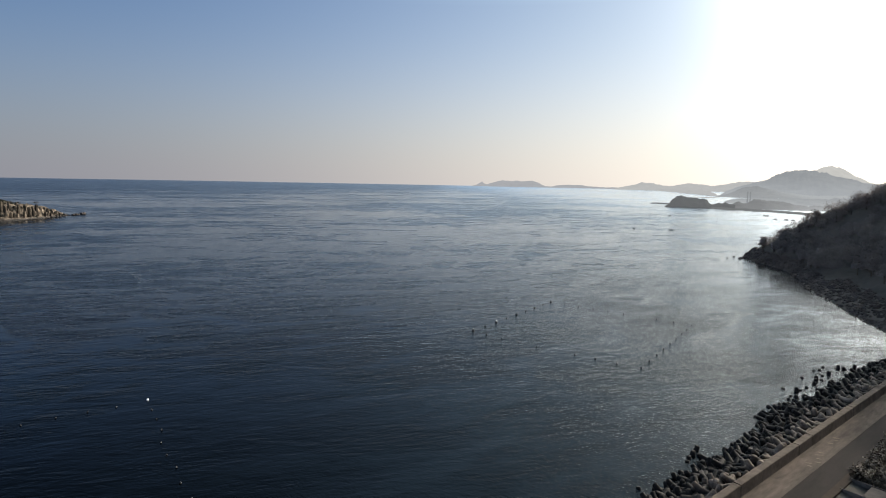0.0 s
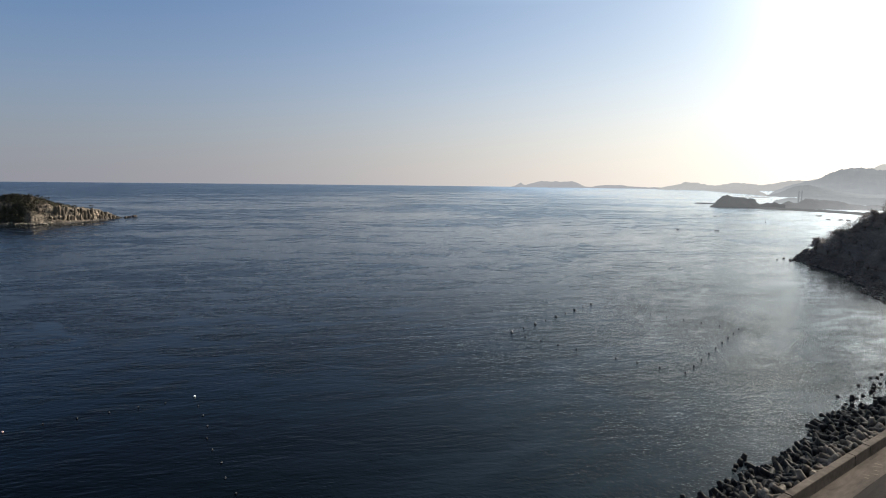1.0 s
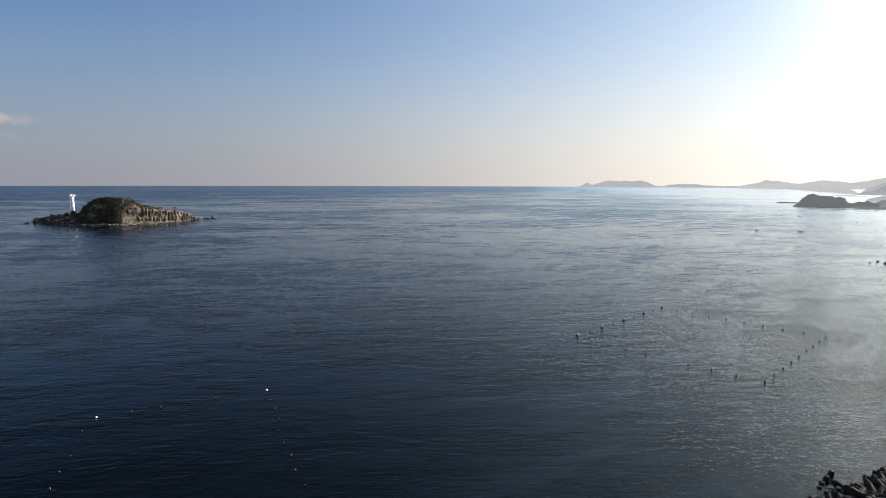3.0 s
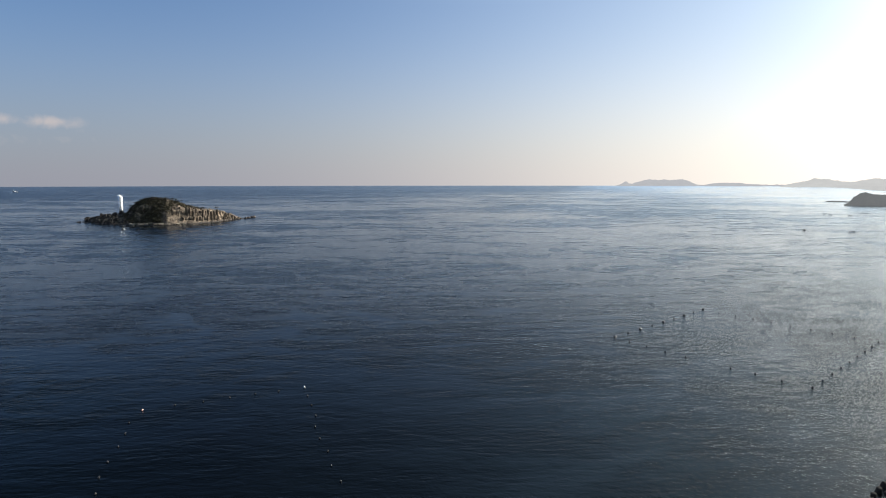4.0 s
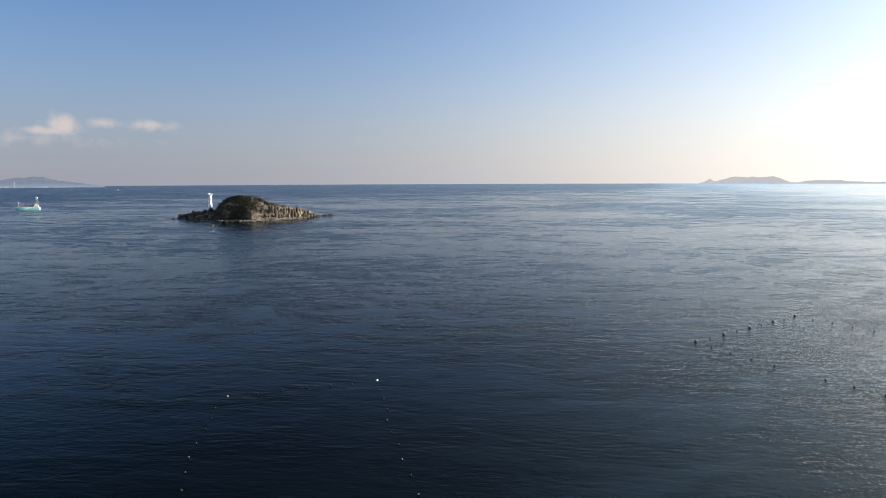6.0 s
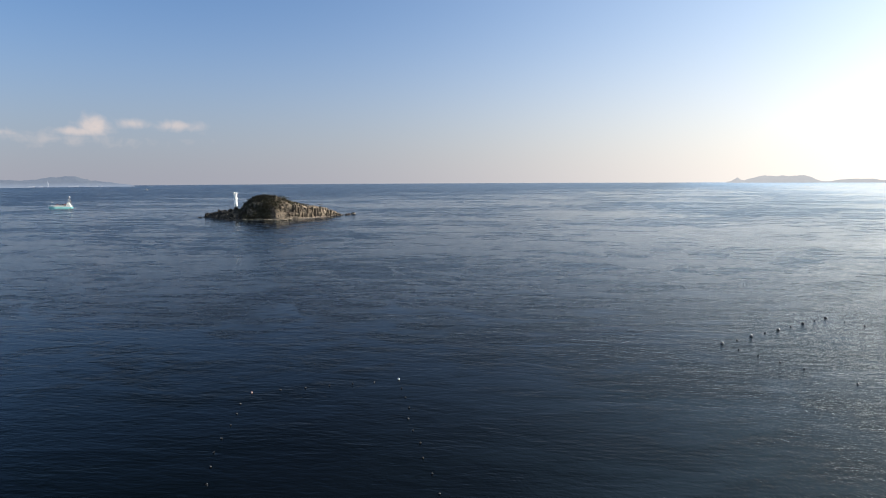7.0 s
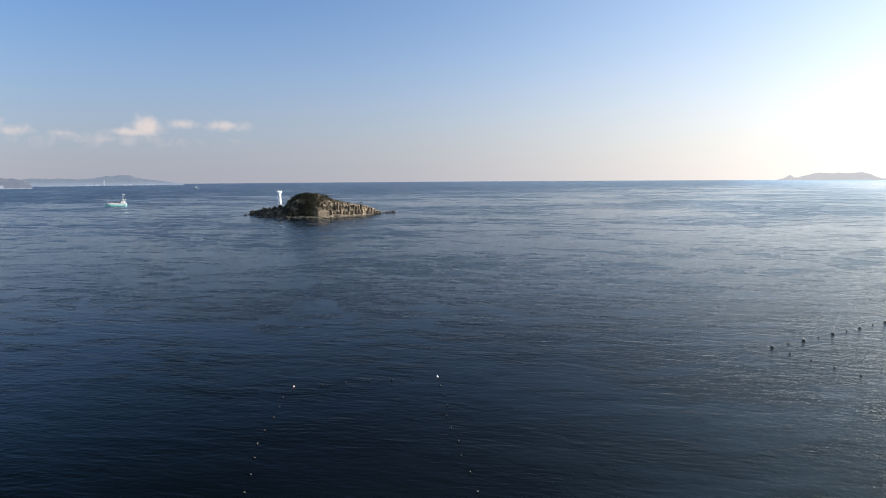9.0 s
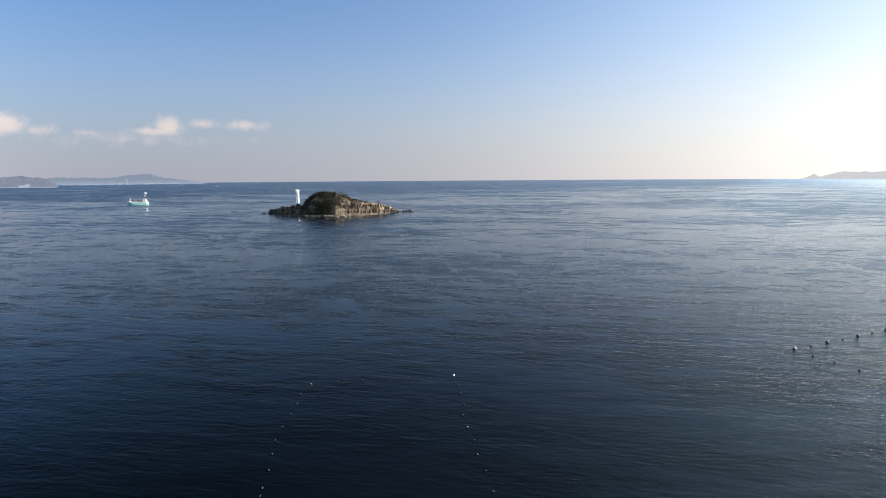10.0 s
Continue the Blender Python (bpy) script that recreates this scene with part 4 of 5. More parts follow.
def build_island():
    root = thing("rock_island", Matrix.Identity(4), "brown columnar rock island with dark scrub on its summit", "island", kind="structure")
    az_, w_ = np.linspace(-46.6, -33.1, 480), np.linspace(0, 1, 130)
    A, Wd = np.meshgrid(az_, w_)
    U, V = A * 8.2, Wd * 60
    # upright joints: deep creases that run down the face; broken beds that dip to the low end
    crease = hash_noise(U, V * 0.12, 1.9, 2) + 0.6 * hash_noise(U, V * 0.2, 0.9, 5)
    beds = hash_noise(U * 0.25 + V * 0.55, V, 1.6, 12)
    face = np.exp(-((Wd - 0.2) / 0.16) ** 2)
    D = isle_front(A) + isle_deep(A) * Wd + 1.8 * fractal(U, V, 9, 4) + (1.3 * crease + 0.7 * beds) * face
    Z = isle_height(A, Wd)
    Z = Z + np.clip(Z / 6, 0, 1) * (0.9 * fractal(U, V, 6, 7) + 0.5 * beds + 0.7 * crease * (A > -40.5))
    X, Y = D * np.sin(np.radians(A)), D * np.cos(np.radians(A))
    sheet("rock_body", X, Y, Z, M_COLUMN, parent=root, smooth=False)
    rng = np.random.default_rng(51)

    def stand(name, a, w, bm, mat, lean):
        z = float(isle_height(np.array(a), np.array(w)))
        m = pose(*isle_point(a, float(isle_front(a) + isle_deep(a) * w), z), rng.uniform(-lean, lean), rng.uniform(-lean, lean), rng.uniform(0, 60))
        bmesh.ops.transform(bm, matrix=m, verts=bm.verts)
        part(name, bm, mat, root)
    # the palisade of columns along the low end, tallest towards the summit, with a shorter rank before it
    a = -38.2
    while a < -33.55:
        top = float(np.interp(a, RIDGE_AZ, RIDGE_Z))
        w = rng.uniform(0.13, 0.20)
        low = float(isle_height(np.array(a), np.array(w)))
        stand("rock_column", a, w, rock_pillar(rng, rng.uniform(0.95, 1.45), 3.0, max(top * rng.uniform(0.86, 1.10) - low, 1.0)), M_COLUMN, 4)
        if rng.uniform() < 0.75:
            w = rng.uniform(0.06, 0.10)
            low = float(isle_height(np.array(a), np.array(w)))
            stand("rock_column", a + rng.uniform(-0.1, 0.1), w, rock_pillar(rng, rng.uniform(0.7, 1.2), 3.0, max(top * rng.uniform(0.32, 0.66) - low, 0.6)), M_COLUMN, 6)
        a += rng.uniform(0.21, 0.33)
    # broken stumps strewn over the lit face below the summit and along the crest
    for i in range(60):
        a = rng.uniform(-40.2, -36.6)
        w = rng.uniform(0.08, 0.42)
        stand("rock_stump", a, w, rock_pillar(rng, rng.uniform(0.5, 1.2), 1.6, rng.uniform(0.4, 1.5), 6), M_COLUMN, 14)
    # a ledge of small boulders at the waterline
    for i in range(110):
        a = rng.uniform(-42.9, -38.4)
        bm = fresh()
        bmesh.ops.create_icosphere(bm, subdivisions=1, radius=rng.uniform(0.35, 0.95))
        for v in bm.verts:
            v.co *= 1 + 0.25 * rng.normal()
        bmesh.ops.scale(bm, vec=(1.3, 1.2, 0.6), verts=bm.verts)
        bmesh.ops.translate(bm, vec=isle_point(a, float(isle_front(a)) + rng.uniform(-1.2, 3.4), rng.uniform(0.1, 0.8)), verts=bm.verts)
        part("boulder", bm, M_LEDGE, root)
    # jagged blocks on the low western shelf, their colour darkened for shade
    for i in range(80):
        a = rng.uniform(-46.1, -42.5)
        s_ = rng.uniform(0.6, 1.8)
        stand("rock_block", a, rng.uniform(0.06, 0.6), rock_pillar(rng, s_, 2.0, s_ * rng.uniform(0.8, 1.6), 5), M_SHELF, 20)
    # scrub and wind-bent trees
    c, r = [], []
    for i in range(2300):
        a = rng.uniform(-43.2, -37.2) if i % 3 else rng.uniform(-43.2, -40.4)
        w = rng.uniform(0.06, 0.5) if a < -40.2 else rng.uniform(0.16, 0.7) if a < -39.6 else rng.uniform(0.36, 0.7)
        d = np.interp(a, ISLE_AZ, ISLE_FRONT) + np.interp(a, (-44, -41, -38, -35), (48, 62, 56, 34)) * w
        z = float(isle_height(np.array(a), np.array(w)))
        if a > -38.9 and rng.uniform() < 0.65:
            continue
        c.append(isle_point(a, d, z + rng.uniform(0.0, 0.8))), r.append(rng.uniform(0.6, 1.3))
    for a, w, up_ in ((-42.6, 0.5, 1.2), (-42.3, 0.5, 1.7), (-41.9, 0.5, 1.5), (-39.9, 0.5, 1.8), (-39.4, 0.5, 2.2), (-39.0, 0.5, 2.4), (-38.8, 0.5, 2.3), (-35.75, 0.45, 2.4), (-36.9, 0.5, 1.2)):
        d = np.interp(a, ISLE_AZ, ISLE_FRONT) + 28
        z = float(isle_height(np.array(a), np.array(w)))
        for k in range(3):
            c.append(isle_point(a + rng.normal() * 0.1, d, z + up_ * rng.uniform(0.6, 1.1))), r.append(rng.uniform(0.5, 0.9))
    v, f = leaf_cloud(rng, c, r, 34, 0.34, 0.8)
    tagged(mesh_object("scrub", v, f, M_SCRUB, root), "dark wind-clipped scrub and small pines", kind="stuff")
    # skerries off the low end
    for a, d, s in ((-33.15, 500, 0.9), (-32.9, 503, 1.1), (-32.75, 505, 0.7), (-32.45, 508, 1.6), (-32.38, 509, 1.2), (-46.6, 506, 0.8), (-46.75, 507, 0.55)):
        bm = fresh()
        bmesh.ops.create_icosphere(bm, subdivisions=2, radius=s)
        for v_ in bm.verts:
            v_.co *= 1 + 0.2 * rng.normal()
        bmesh.ops.scale(bm, vec=(1.3, 1.1, 0.95), verts=bm.verts)
        bmesh.ops.translate(bm, vec=isle_point(a, d, 0.3), verts=bm.verts)
        tagged(part("skerry", bm, M_SHORE_ROCK), "small dark rock awash off the island", "rock", "skerries")


build_island()


def build_lighthouse():
    x, y, _ = isle_point(-43.46, 500, 0)
    root = thing("lighthouse", pose(x, y, 6.4, 0, 0, 43), "slim white cylindrical light tower on the rock island", "lighthouse")
    bm = fresh()
    lathe(bm, ((2.3, -2.5), (2.3, 0.35), (2.1, 0.5)), 16)
    part("plinth", bm, M_SLAB, root)
    bm = fresh()
    lathe(bm, ((1.36, 0.45), (1.28, 6.0), (1.21, 12.2), (1.42, 12.5)), 24)
    part("tower", bm, M_WHITE, root, smooth=True)
    bm = fresh()
    lathe(bm, ((1.6, 12.5), (2.05, 12.75), (2.05, 12.95), (1.9, 12.95)), 24)
    part("gallery", bm, M_WHITE, root)
    rail = fresh()
    for i in range(12):
        a = 2 * math.pi * i / 12
        rod(rail, (1.95 * math.cos(a), 1.95 * math.sin(a), 12.9), (1.95 * math.cos(a), 1.95 * math.sin(a), 13.9), 0.05, seg=5)
    for z in (13.4, 13.9):
        for i in range(12):
            a, b = 2 * math.pi * i / 12, 2 * math.pi * (i + 1) / 12
            rod(rail, (1.95 * math.cos(a), 1.95 * math.sin(a), z), (1.95 * math.cos(b), 1.95 * math.sin(b), z), 0.04, seg=5)
    part("railing", rail, M_WHITE, root)
    bm = fresh()
    lathe(bm, ((0.45, 12.95), (0.45, 13.5), (0.38, 13.55), (0.38, 14.2), (0.5, 14.25), (0.1, 14.6)), 12, pose(-0.6, 0, 0))
    part("lantern", bm, M_WHITE, root)
    bm = fresh()
    box(bm, (0.9, 0.3, 1.9), (0, -1.26, 1.45), 0.02)
    part("door", bm, M_DARK, root)
    for z in (4.6, 8.2):
        bm = fresh()
        box(bm, (0.45, 0.16, 0.8), (0, -1.23, z), 0.02)
        part("window", bm, M_GLASS, root)


build_lighthouse()


# ---- the ship ----
def build_ship():
    x, y = -652, 417.7
    root = thing("coaster", pose(x, y, 0, 0, 0, 228) @ Matrix.Diagonal((0.93, 1, 1.05, 1)), "small white and teal cargo vessel under way", "ship")

    def hull_ring(bm, z0, z1, grow):
        stations = ((-12.0, 2.3), (-11.0, 2.7), (-6, 2.9), (0, 2.9), (6, 2.8), (9.0, 2.1), (11.0, 1.0), (12.0 + grow, 0.08))
        lo = [bm.verts.new((sx, sy * 0.93, z0)) for sx, sy in stations] + [bm.verts.new((sx, -sy * 0.93, z0)) for sx, sy in stations[::-1]]
        hi = [bm.verts.new((sx + (0.5 if sx > 8 else 0), sy, z1 + (0.9 if sx > 8.5 else 0.25 if sx > 5 else 0))) for sx, sy in stations]
        hi += [bm.verts.new((sx + (0.5 if sx > 8 else 0), -sy, z1 + (0.9 if sx > 8.5 else 0.25 if sx > 5 else 0))) for sx, sy in stations[::-1]]
        k = len(lo)
        for i in range(k):
            bm.faces.new((lo[i], lo[(i + 1) % k], hi[(i + 1) % k], hi[i]))
        bm.faces.new(lo[::-1]), bm.faces.new(hi)
        bmesh.ops.recalc_face_normals(bm, faces=bm.faces)
        return bm
    part("hull", hull_ring(fresh(), -0.8, 1.35, 0.0), M_TEAL, root, "pale teal lower hull")
    part("bulwark", hull_ring(fresh(), 1.36, 2.6, 0.4), M_SHIP_WHITE, root, "white bulwark")
    bm = fresh()
    box(bm, (10.5, 3.6, 1.2), (0.5, 0, 3.1), 0.1)
    part("hatch_cover", bm, M_SLAB, root)
    bm = fresh()
    box(bm, (4.4, 4.4, 2.4), (-8.3, 0, 3.7), 0.12), box(bm, (2.6, 3.4, 1.9), (-8.0, 0, 5.8), 0.12), box(bm, (1.2, 5.6, 0.25), (-7.0, 0, 4.95), 0.03), box(bm, (3.4, 3.8, 0.18), (-8.0, 0, 6.85), 0.03)
    house = part("deckhouse", bm, M_SHIP_WHITE, root)
    for yy in (-1.3, 0, 1.3):
        bm = fresh()
        box(bm, (0.08, 0.9, 0.8), (-6.66, yy * 0.8, 6.1), 0.02)
        part("window", bm, M_GLASS, house)
    for xx in (-8.9, -8.0, -7.1):
        for yy in (-1.74, 1.74):
            bm = fresh()
            box(bm, (0.7, 0.08, 0.7), (xx, yy, 6.1), 0.02)
            part("window", bm, M_GLASS, house)
    bm = fresh()
    lathe(bm, ((0.7, 5.2), (0.65, 8.4), (0.7, 8.6)), 10, pose(-10.6, 0, 0))
    part("funnel", bm, M_DARK, root, "dark funnel")
    for xx, w_, mm in ((-4.6, 1.6, M_RUST), (-1.5, 1.2, M_DARK), (3.4, 1.4, M_RUST)):
        bm = fresh()
        box(bm, (w_, 2.2, 0.9), (xx, 0.2, 4.1), 0.06)
        part("deck_crate", bm, mm, root)
    bm = fresh()
    rod(bm, (-8.6, 0, 6.8), (-8.2, 0, 14.2), 0.22, 0.10), rod(bm, (-8.6, -1.4, 9.6), (-8.6, 1.4, 9.6), 0.1), rod(bm, (-8.6, -1.0, 10.9), (-8.6, 1.0, 10.9), 0.08)
    part("mast", bm, M_SHIP_WHITE, root)
    bm = fresh()
    bmesh.ops.create_icosphere(bm, subdivisions=2, radius=1.15, matrix=pose(-9.6, 0, 12.4))
    part("radar_dome", bm, M_RADOME, root, "pale grey round radome", smooth=True)
    bm = fresh()
    rod(bm, (-9.6, 0, 4.8), (-9.6, 0, 11.6), 0.3, 0.2)
    part("dome_post", bm, M_SHIP_WHITE, root)
    bm = fresh()
    rod(bm, (8.6, 0, 2.9), (8.6, 0, 8.8), 0.22, 0.12), rod(bm, (8.6, 0, 6.8), (3.0, 0, 4.4), 0.1, 0.07)
    part("foremast", bm, M_SHIP_WHITE, root)


build_ship()


def build_wake():
    """Two low foam lines that spread behind the vessel."""
    head = Vector((math.cos(radians(228)), math.sin(radians(228)), 0))
    side = Vector((-head.y, head.x, 0))
    rng = np.random.default_rng(77)
    verts, faces = [], []
    for sgn in (-1, 1):
        for i in range(26):
            a, b = 6 + i * 4.2, 6 + i * 4.2 + rng.uniform(2.4, 4.0)
            off, w = 2.6 + 0.16 * a, rng.uniform(0.3, 0.9) * (1 - i / 34)
            k = len(verts)
            for d, s in ((a, off - w), (b, off + 0.16 * (b - a) - w * 0.5), (b, off + 0.16 * (b - a) + w * 0.5), (a, off + w)):
                verts.append(Vector((-652, 417.7, 0.05)) - head * d + side * sgn * s)
            faces.append((k, k + 1, k + 2, k + 3) if sgn > 0 else (k + 3, k + 2, k + 1, k))
    tagged(mesh_object("ship_wake", verts, faces, M_FOAM), "broken lines of thin foam spreading behind the vessel", "wake", kind="stuff")


build_wake()


def small_boat(x, y, turn, length, label, cabin=True):
    root = thing("fishing_boat", pose(x, y, 0, 0, 0, turn), label, "boat", "small boats offshore")
    bm = fresh()
    st = ((-0.5, 0.13), (-0.2, 0.16), (0.2, 0.15), (0.4, 0.09), (0.54, 0.01))
    lo = [bm.verts.new((a * length * 0.95, b * length * 0.8, -0.3)) for a, b in st] + [bm.verts.new((a * length * 0.95, -b * length * 0.8, -0.3)) for a, b in st[::-1]]
    hi = [bm.verts.new((a * length, b * length, 0.10 * length + (0.06 * length if a > 0.3 else 0))) for a, b in st] + [bm.verts.new((a * length, -b * length, 0.10 * length + (0.06 * length if a > 0.3 else 0))) for a, b in st[::-1]]
    k = len(lo)
    for i in range(k):
        bm.faces.new((lo[i], lo[(i + 1) % k], hi[(i + 1) % k], hi[i]))
    bm.faces.new(lo[::-1]), bm.faces.new(hi)
    bmesh.ops.recalc_face_normals(bm, faces=bm.faces)
    part("hull", bm, M_SHIP_WHITE if cabin else M_DARK, root)
    if cabin:
        bm = fresh()
        box(bm, (length * 0.28, length * 0.2, length * 0.22), (-0.12 * length, 0, 0.2 * length), 0.05)
        part("wheelhouse", bm, M_SHIP_WHITE, root)
        bm = fresh()
        rod(bm, (-0.12 * length, 0, 0.3 * length), (-0.12 * length, 0, 0.6 * length), 0.12, 0.06)
        part("mast", bm, M_SHIP_WHITE, root)
    else:
        bm = fresh()
        box(bm, (length * 0.08, length * 0.08, length * 0.12), (-0.42 * length, 0, 0.16 * length), 0.03)
        part("outboard_motor", bm, M_DARK, root)
    return root


small_boat(-1700, 1385, 20, 16, "distant white fishing boat near the horizon")
small_boat(346.7, 611.1, 8, 6.0, "dark open boat moored off the far beach", False)
small_boat(156.8, 390.1, 12, 3.4, "dark open skiff lying on the pale water", False)
small_boat(229.4, 576.5, 30, 4.0, "dark open boat far out on the pale water", False)


def rock(name, at, size, label, group, mat=M_SHORE_ROCK, seed=1):
    rng = np.random.default_rng(seed)
    bm = fresh()
    bmesh.ops.create_icosphere(bm, subdivisions=2, radius=1.0)
    for v in bm.verts:
        v.co *= 1 + 0.16 * rng.normal()
    bmesh.ops.scale(bm, vec=size, verts=bm.verts)
    bmesh.ops.translate(bm, vec=at, verts=bm.verts)
    return tagged(part(name, bm, mat), label, "rock", group)


for i, (x, y, sx, sz) in enumerate(((133.7, 397.3, 0.9, 0.5), (218.6, 589.3, 2.2, 0.3), (214.0, 590.0, 1.4, 0.25), (318, 545, 1.8, 0.6), (326, 540, 2.1, 0.7), (331, 538, 1.6, 0.5), (341, 530, 1.4, 0.5),
                                    (124.5, 236, 0.5, 0.2), (121.5, 240.5, 0.4, 0.15), (126.5, 245, 0.6, 0.3))):
    rock("sea_rock", (x, y, 0.1), (sx, sx * 0.8, sz), "small dark rock breaking the pale water", "offshore rocks", seed=60 + i)


def build_marker():
    root = thing("marker_pole", pose(235.5, 488.8, 0, 1.5, 2, 0), "thin dark channel marker pole standing in the sea", "marker pole")
    bm = fresh()
    lathe(bm, ((0.45, -0.6), (0.45, 0.4), (0.2, 0.8)), 10)
    part("base_float", bm, M_DARK, root)
    bm = fresh()
    rod(bm, (0, 0, 0.8), (0, 0, 3.4), 0.09, 0.05)
    part("pole", bm, M_DARK, root)
    bm = fresh()
    lathe(bm, ((0.14, 3.3), (0.18, 3.6), (0.06, 3.75)), 8)
    part("topmark", bm, M_DARK, root)


build_marker()


# ---- the far distance ----
def ridge(name, dist, crest, mat, label, category="hills", deep=0.16, seed=1, base=-1.0, rough=0.09, step=0.05, leafy=0.0):
    """A range of hills seen far off: crest is (bearing, elevation) in degrees at that distance; it has a near and a far slope."""
    a = np.arange(crest[0][0], crest[-1][0] + step / 2, step)
    e = np.interp(a, [c[0] for c in crest], [c[1] for c in crest])
    line = dist if isinstance(dist, tuple) else ((a[0], dist), (a[-1], dist))        # distance along the bearings
    away = np.interp(a, [p[0] for p in line], [p[1] for p in line])
    dist = float(away.mean())
    top = 30 + away * np.tan(np.radians(e))
    span = max(float(top.max()) - base, 1.0)
    w = np.linspace(-1, 1, 25)
    A, Wd = np.meshgrid(a, w)
    T = np.interp(A, a, top)
    D = np.interp(A, a, away) * (1 + deep * 0.5 * Wd)
    shape = np.clip(1 - np.abs(Wd), 0, 1) ** 0.8
    lump = fractal(A * dist * 0.01745, D, dist * 0.05, seed, 5)
    Z = base + (T - base) * shape * (1 + 0.22 * lump * (1 - shape)) + rough * span * fractal(A * dist * 0.01745, D, dist * 0.012, seed + 3, 4) * np.clip((T - base) / span, 0, 1) * shape
    Z = Z + leafy * fractal(A * dist * 0.01745, D, 4.0 + 0.004 * dist, seed + 9, 3) * np.clip(shape * 4, 0, 1) * np.clip((T - base) / 3, 0, 1)
    return tagged(sheet(name, D * np.sin(np.radians(A)), D * np.cos(np.radians(A)), Z, mat), label, category, kind="structure")


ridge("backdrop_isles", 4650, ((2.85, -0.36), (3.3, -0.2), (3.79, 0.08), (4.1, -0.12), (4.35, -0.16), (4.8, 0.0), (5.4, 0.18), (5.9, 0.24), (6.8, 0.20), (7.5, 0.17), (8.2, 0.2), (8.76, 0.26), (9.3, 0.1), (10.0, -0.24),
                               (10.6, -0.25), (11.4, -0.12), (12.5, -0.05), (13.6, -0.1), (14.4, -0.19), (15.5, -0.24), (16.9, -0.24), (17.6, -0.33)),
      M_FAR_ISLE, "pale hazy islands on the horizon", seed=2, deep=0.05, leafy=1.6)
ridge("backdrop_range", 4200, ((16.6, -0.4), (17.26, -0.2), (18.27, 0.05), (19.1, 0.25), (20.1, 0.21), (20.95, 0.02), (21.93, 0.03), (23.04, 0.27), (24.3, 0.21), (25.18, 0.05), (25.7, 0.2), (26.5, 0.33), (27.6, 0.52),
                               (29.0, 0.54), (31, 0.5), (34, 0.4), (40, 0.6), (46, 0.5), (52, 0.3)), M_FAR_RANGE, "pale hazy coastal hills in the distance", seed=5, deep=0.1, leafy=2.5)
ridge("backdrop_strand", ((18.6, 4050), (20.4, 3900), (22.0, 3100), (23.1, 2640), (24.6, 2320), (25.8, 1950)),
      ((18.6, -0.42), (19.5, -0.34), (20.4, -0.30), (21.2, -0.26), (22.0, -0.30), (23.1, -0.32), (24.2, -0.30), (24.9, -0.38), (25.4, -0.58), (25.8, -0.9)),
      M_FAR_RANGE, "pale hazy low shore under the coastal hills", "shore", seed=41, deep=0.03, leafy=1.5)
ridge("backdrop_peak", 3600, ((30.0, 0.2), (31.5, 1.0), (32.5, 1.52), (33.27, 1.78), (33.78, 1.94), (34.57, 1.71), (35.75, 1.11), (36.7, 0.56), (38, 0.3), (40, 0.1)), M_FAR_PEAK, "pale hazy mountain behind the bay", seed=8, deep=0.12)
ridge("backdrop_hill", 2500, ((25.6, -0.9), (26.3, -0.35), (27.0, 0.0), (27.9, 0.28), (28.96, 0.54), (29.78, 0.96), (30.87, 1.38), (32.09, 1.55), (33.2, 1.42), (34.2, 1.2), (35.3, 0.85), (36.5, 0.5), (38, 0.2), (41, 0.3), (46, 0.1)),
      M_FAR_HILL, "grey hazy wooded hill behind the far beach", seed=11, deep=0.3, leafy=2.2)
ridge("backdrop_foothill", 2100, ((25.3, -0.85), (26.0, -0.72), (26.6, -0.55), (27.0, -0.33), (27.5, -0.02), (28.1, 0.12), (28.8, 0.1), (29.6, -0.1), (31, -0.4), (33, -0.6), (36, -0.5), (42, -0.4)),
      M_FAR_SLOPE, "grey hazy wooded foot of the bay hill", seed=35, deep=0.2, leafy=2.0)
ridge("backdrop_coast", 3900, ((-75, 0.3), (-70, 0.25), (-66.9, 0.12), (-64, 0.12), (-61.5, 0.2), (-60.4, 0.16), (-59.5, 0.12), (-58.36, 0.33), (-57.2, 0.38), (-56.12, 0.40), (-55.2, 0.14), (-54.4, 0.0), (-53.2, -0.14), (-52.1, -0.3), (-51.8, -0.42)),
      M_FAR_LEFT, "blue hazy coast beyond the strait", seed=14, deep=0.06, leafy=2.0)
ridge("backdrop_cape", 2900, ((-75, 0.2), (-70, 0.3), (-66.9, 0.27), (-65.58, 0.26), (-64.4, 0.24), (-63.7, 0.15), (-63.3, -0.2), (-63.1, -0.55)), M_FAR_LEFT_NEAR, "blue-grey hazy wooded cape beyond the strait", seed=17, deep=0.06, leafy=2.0)


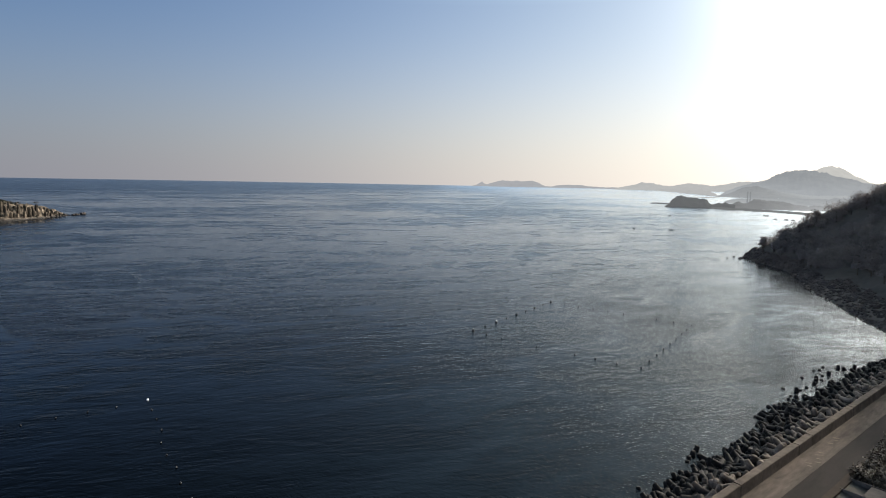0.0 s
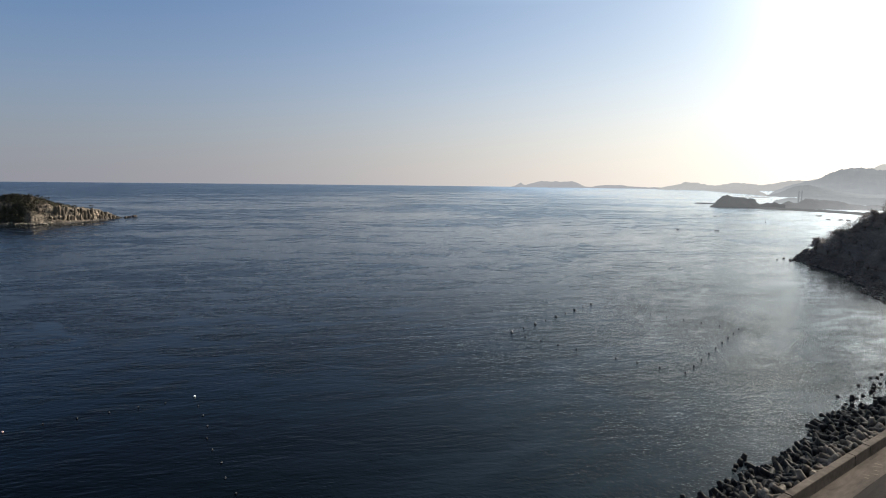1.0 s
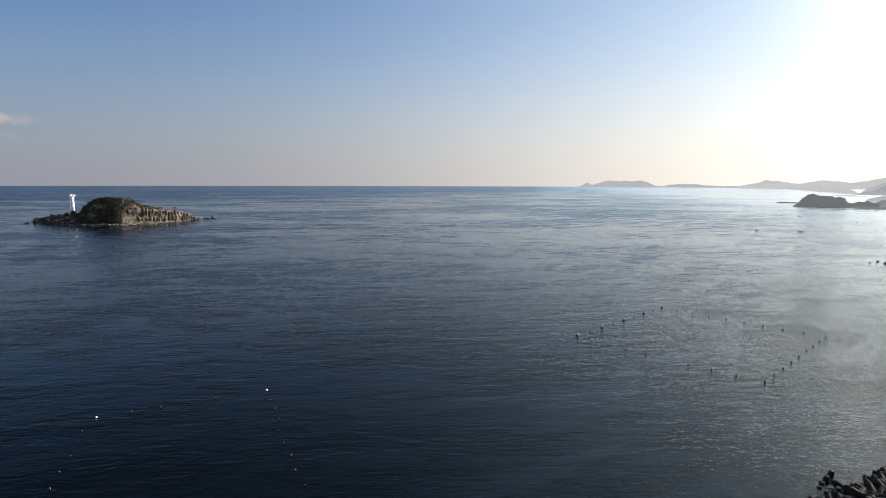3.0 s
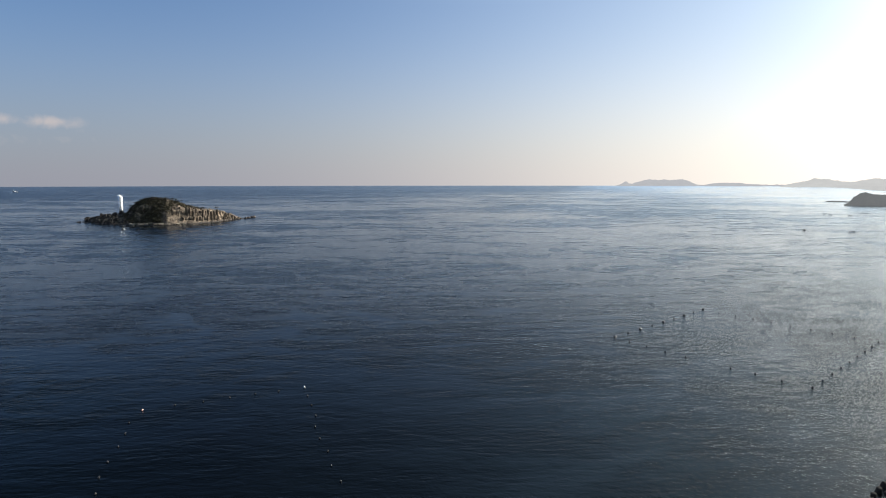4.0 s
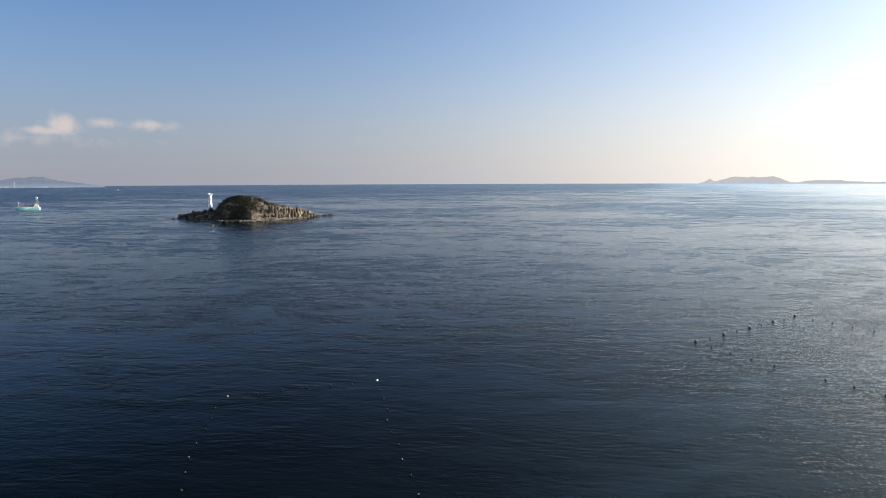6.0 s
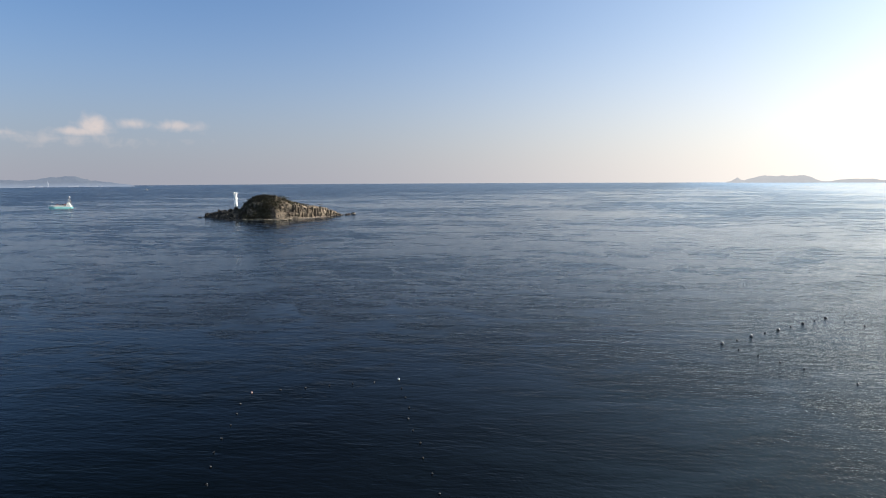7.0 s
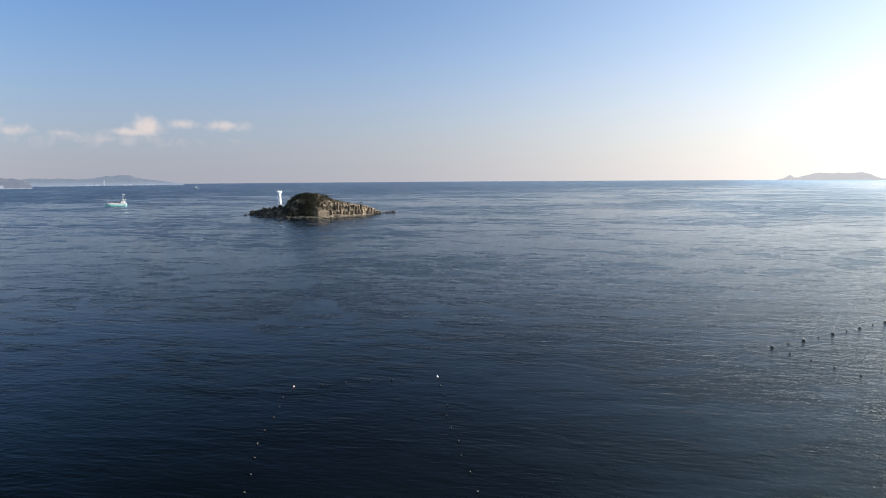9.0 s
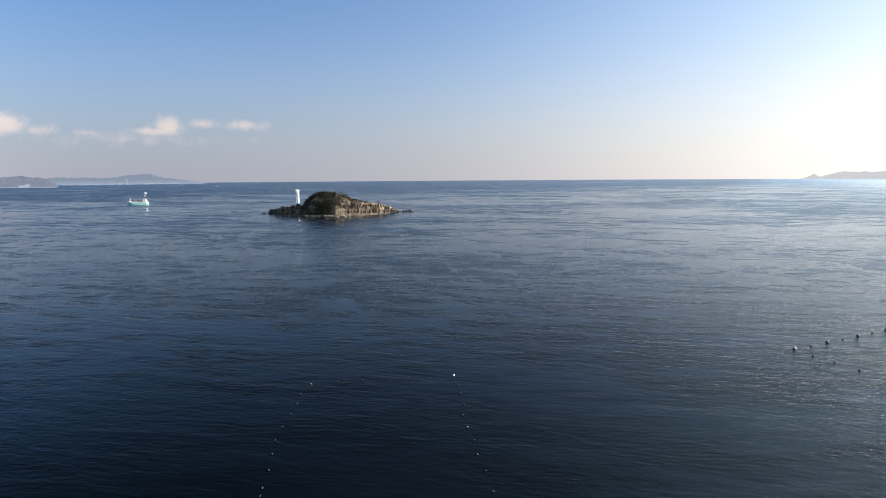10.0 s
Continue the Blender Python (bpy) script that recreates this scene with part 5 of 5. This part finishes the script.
def build_far_shore():
    """The low spit with its wooded knoll, the beach and the fields across the bay."""
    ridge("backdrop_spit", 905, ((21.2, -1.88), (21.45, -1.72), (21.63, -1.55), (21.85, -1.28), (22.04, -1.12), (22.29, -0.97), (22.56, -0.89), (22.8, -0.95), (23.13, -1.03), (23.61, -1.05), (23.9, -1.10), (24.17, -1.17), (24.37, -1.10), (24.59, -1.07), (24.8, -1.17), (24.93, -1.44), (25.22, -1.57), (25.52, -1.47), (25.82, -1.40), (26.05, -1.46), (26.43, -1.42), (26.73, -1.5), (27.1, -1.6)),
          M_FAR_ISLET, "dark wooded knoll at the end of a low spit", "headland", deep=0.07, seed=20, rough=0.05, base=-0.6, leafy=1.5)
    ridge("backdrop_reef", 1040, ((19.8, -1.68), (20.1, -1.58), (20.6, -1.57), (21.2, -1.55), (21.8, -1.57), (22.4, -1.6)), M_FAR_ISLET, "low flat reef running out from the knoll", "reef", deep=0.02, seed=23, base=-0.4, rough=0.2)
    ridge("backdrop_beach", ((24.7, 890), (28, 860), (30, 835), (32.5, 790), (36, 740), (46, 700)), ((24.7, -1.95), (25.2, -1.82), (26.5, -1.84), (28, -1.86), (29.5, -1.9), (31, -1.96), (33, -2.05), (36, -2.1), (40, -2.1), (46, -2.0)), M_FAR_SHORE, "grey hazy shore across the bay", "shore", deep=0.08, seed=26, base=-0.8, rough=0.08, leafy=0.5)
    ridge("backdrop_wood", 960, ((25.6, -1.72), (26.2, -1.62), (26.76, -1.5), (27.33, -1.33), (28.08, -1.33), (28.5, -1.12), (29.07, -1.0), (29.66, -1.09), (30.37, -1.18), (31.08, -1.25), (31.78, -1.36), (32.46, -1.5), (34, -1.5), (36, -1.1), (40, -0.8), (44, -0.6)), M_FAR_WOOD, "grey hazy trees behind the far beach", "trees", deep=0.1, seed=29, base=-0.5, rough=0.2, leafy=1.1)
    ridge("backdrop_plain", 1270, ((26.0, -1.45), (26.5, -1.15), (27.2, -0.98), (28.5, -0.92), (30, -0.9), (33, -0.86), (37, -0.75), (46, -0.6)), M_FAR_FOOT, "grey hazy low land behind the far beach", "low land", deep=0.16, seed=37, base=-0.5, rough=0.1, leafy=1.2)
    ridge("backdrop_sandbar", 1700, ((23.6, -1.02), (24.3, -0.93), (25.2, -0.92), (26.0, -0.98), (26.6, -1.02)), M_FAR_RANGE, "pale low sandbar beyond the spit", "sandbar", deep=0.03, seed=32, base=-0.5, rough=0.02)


build_far_shore()


def build_towers():
    for a in (28.02, 28.24):
        d = 1180
        x, y = d * math.sin(radians(a)), d * math.cos(radians(a))
        root = thing("tower_block", pose(x, y, 0.0, 0, 0, -a), "tall narrow grey tower block in haze", "building", "towers across the bay")
        bm = fresh()
        box(bm, (1.9, 3.5, 22.5), (0, 0, 11.25), 0.1)
        part("wall", bm, M_FAR_TOWER, root)
        bm = fresh()
        box(bm, (1.2, 2.0, 0.9), (0, 0, 22.9), 0.05)
        part("roof_house", bm, M_FAR_TOWER, root)
        for k in range(6):
            bm = fresh()
            box(bm, (1.2, 0.08, 1.2), (0, -1.77, 5.0 + 3.0 * k), 0.02)
            part("window", bm, M_FAR_SHORE, root)


build_towers()


def build_far_houses():
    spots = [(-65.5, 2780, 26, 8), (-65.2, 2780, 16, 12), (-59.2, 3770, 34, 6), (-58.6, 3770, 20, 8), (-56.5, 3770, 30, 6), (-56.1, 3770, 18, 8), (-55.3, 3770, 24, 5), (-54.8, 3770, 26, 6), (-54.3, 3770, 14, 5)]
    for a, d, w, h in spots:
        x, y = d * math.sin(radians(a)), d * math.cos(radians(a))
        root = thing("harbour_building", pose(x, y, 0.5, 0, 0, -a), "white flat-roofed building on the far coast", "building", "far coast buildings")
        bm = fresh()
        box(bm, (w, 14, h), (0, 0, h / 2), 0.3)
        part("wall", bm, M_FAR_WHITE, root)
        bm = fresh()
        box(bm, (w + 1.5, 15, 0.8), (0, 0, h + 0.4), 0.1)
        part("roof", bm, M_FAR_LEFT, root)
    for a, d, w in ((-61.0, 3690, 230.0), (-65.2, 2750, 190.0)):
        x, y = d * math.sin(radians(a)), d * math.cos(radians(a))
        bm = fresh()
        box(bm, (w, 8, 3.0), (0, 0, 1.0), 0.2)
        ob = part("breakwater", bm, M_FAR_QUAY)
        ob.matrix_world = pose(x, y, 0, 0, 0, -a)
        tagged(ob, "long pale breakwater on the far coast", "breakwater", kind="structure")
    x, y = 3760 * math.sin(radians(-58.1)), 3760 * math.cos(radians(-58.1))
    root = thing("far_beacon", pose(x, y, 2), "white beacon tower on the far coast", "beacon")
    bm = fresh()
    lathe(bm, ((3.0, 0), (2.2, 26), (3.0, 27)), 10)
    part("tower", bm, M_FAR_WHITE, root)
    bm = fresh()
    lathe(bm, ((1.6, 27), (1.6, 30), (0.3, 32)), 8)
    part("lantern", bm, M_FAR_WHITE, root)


build_far_houses()
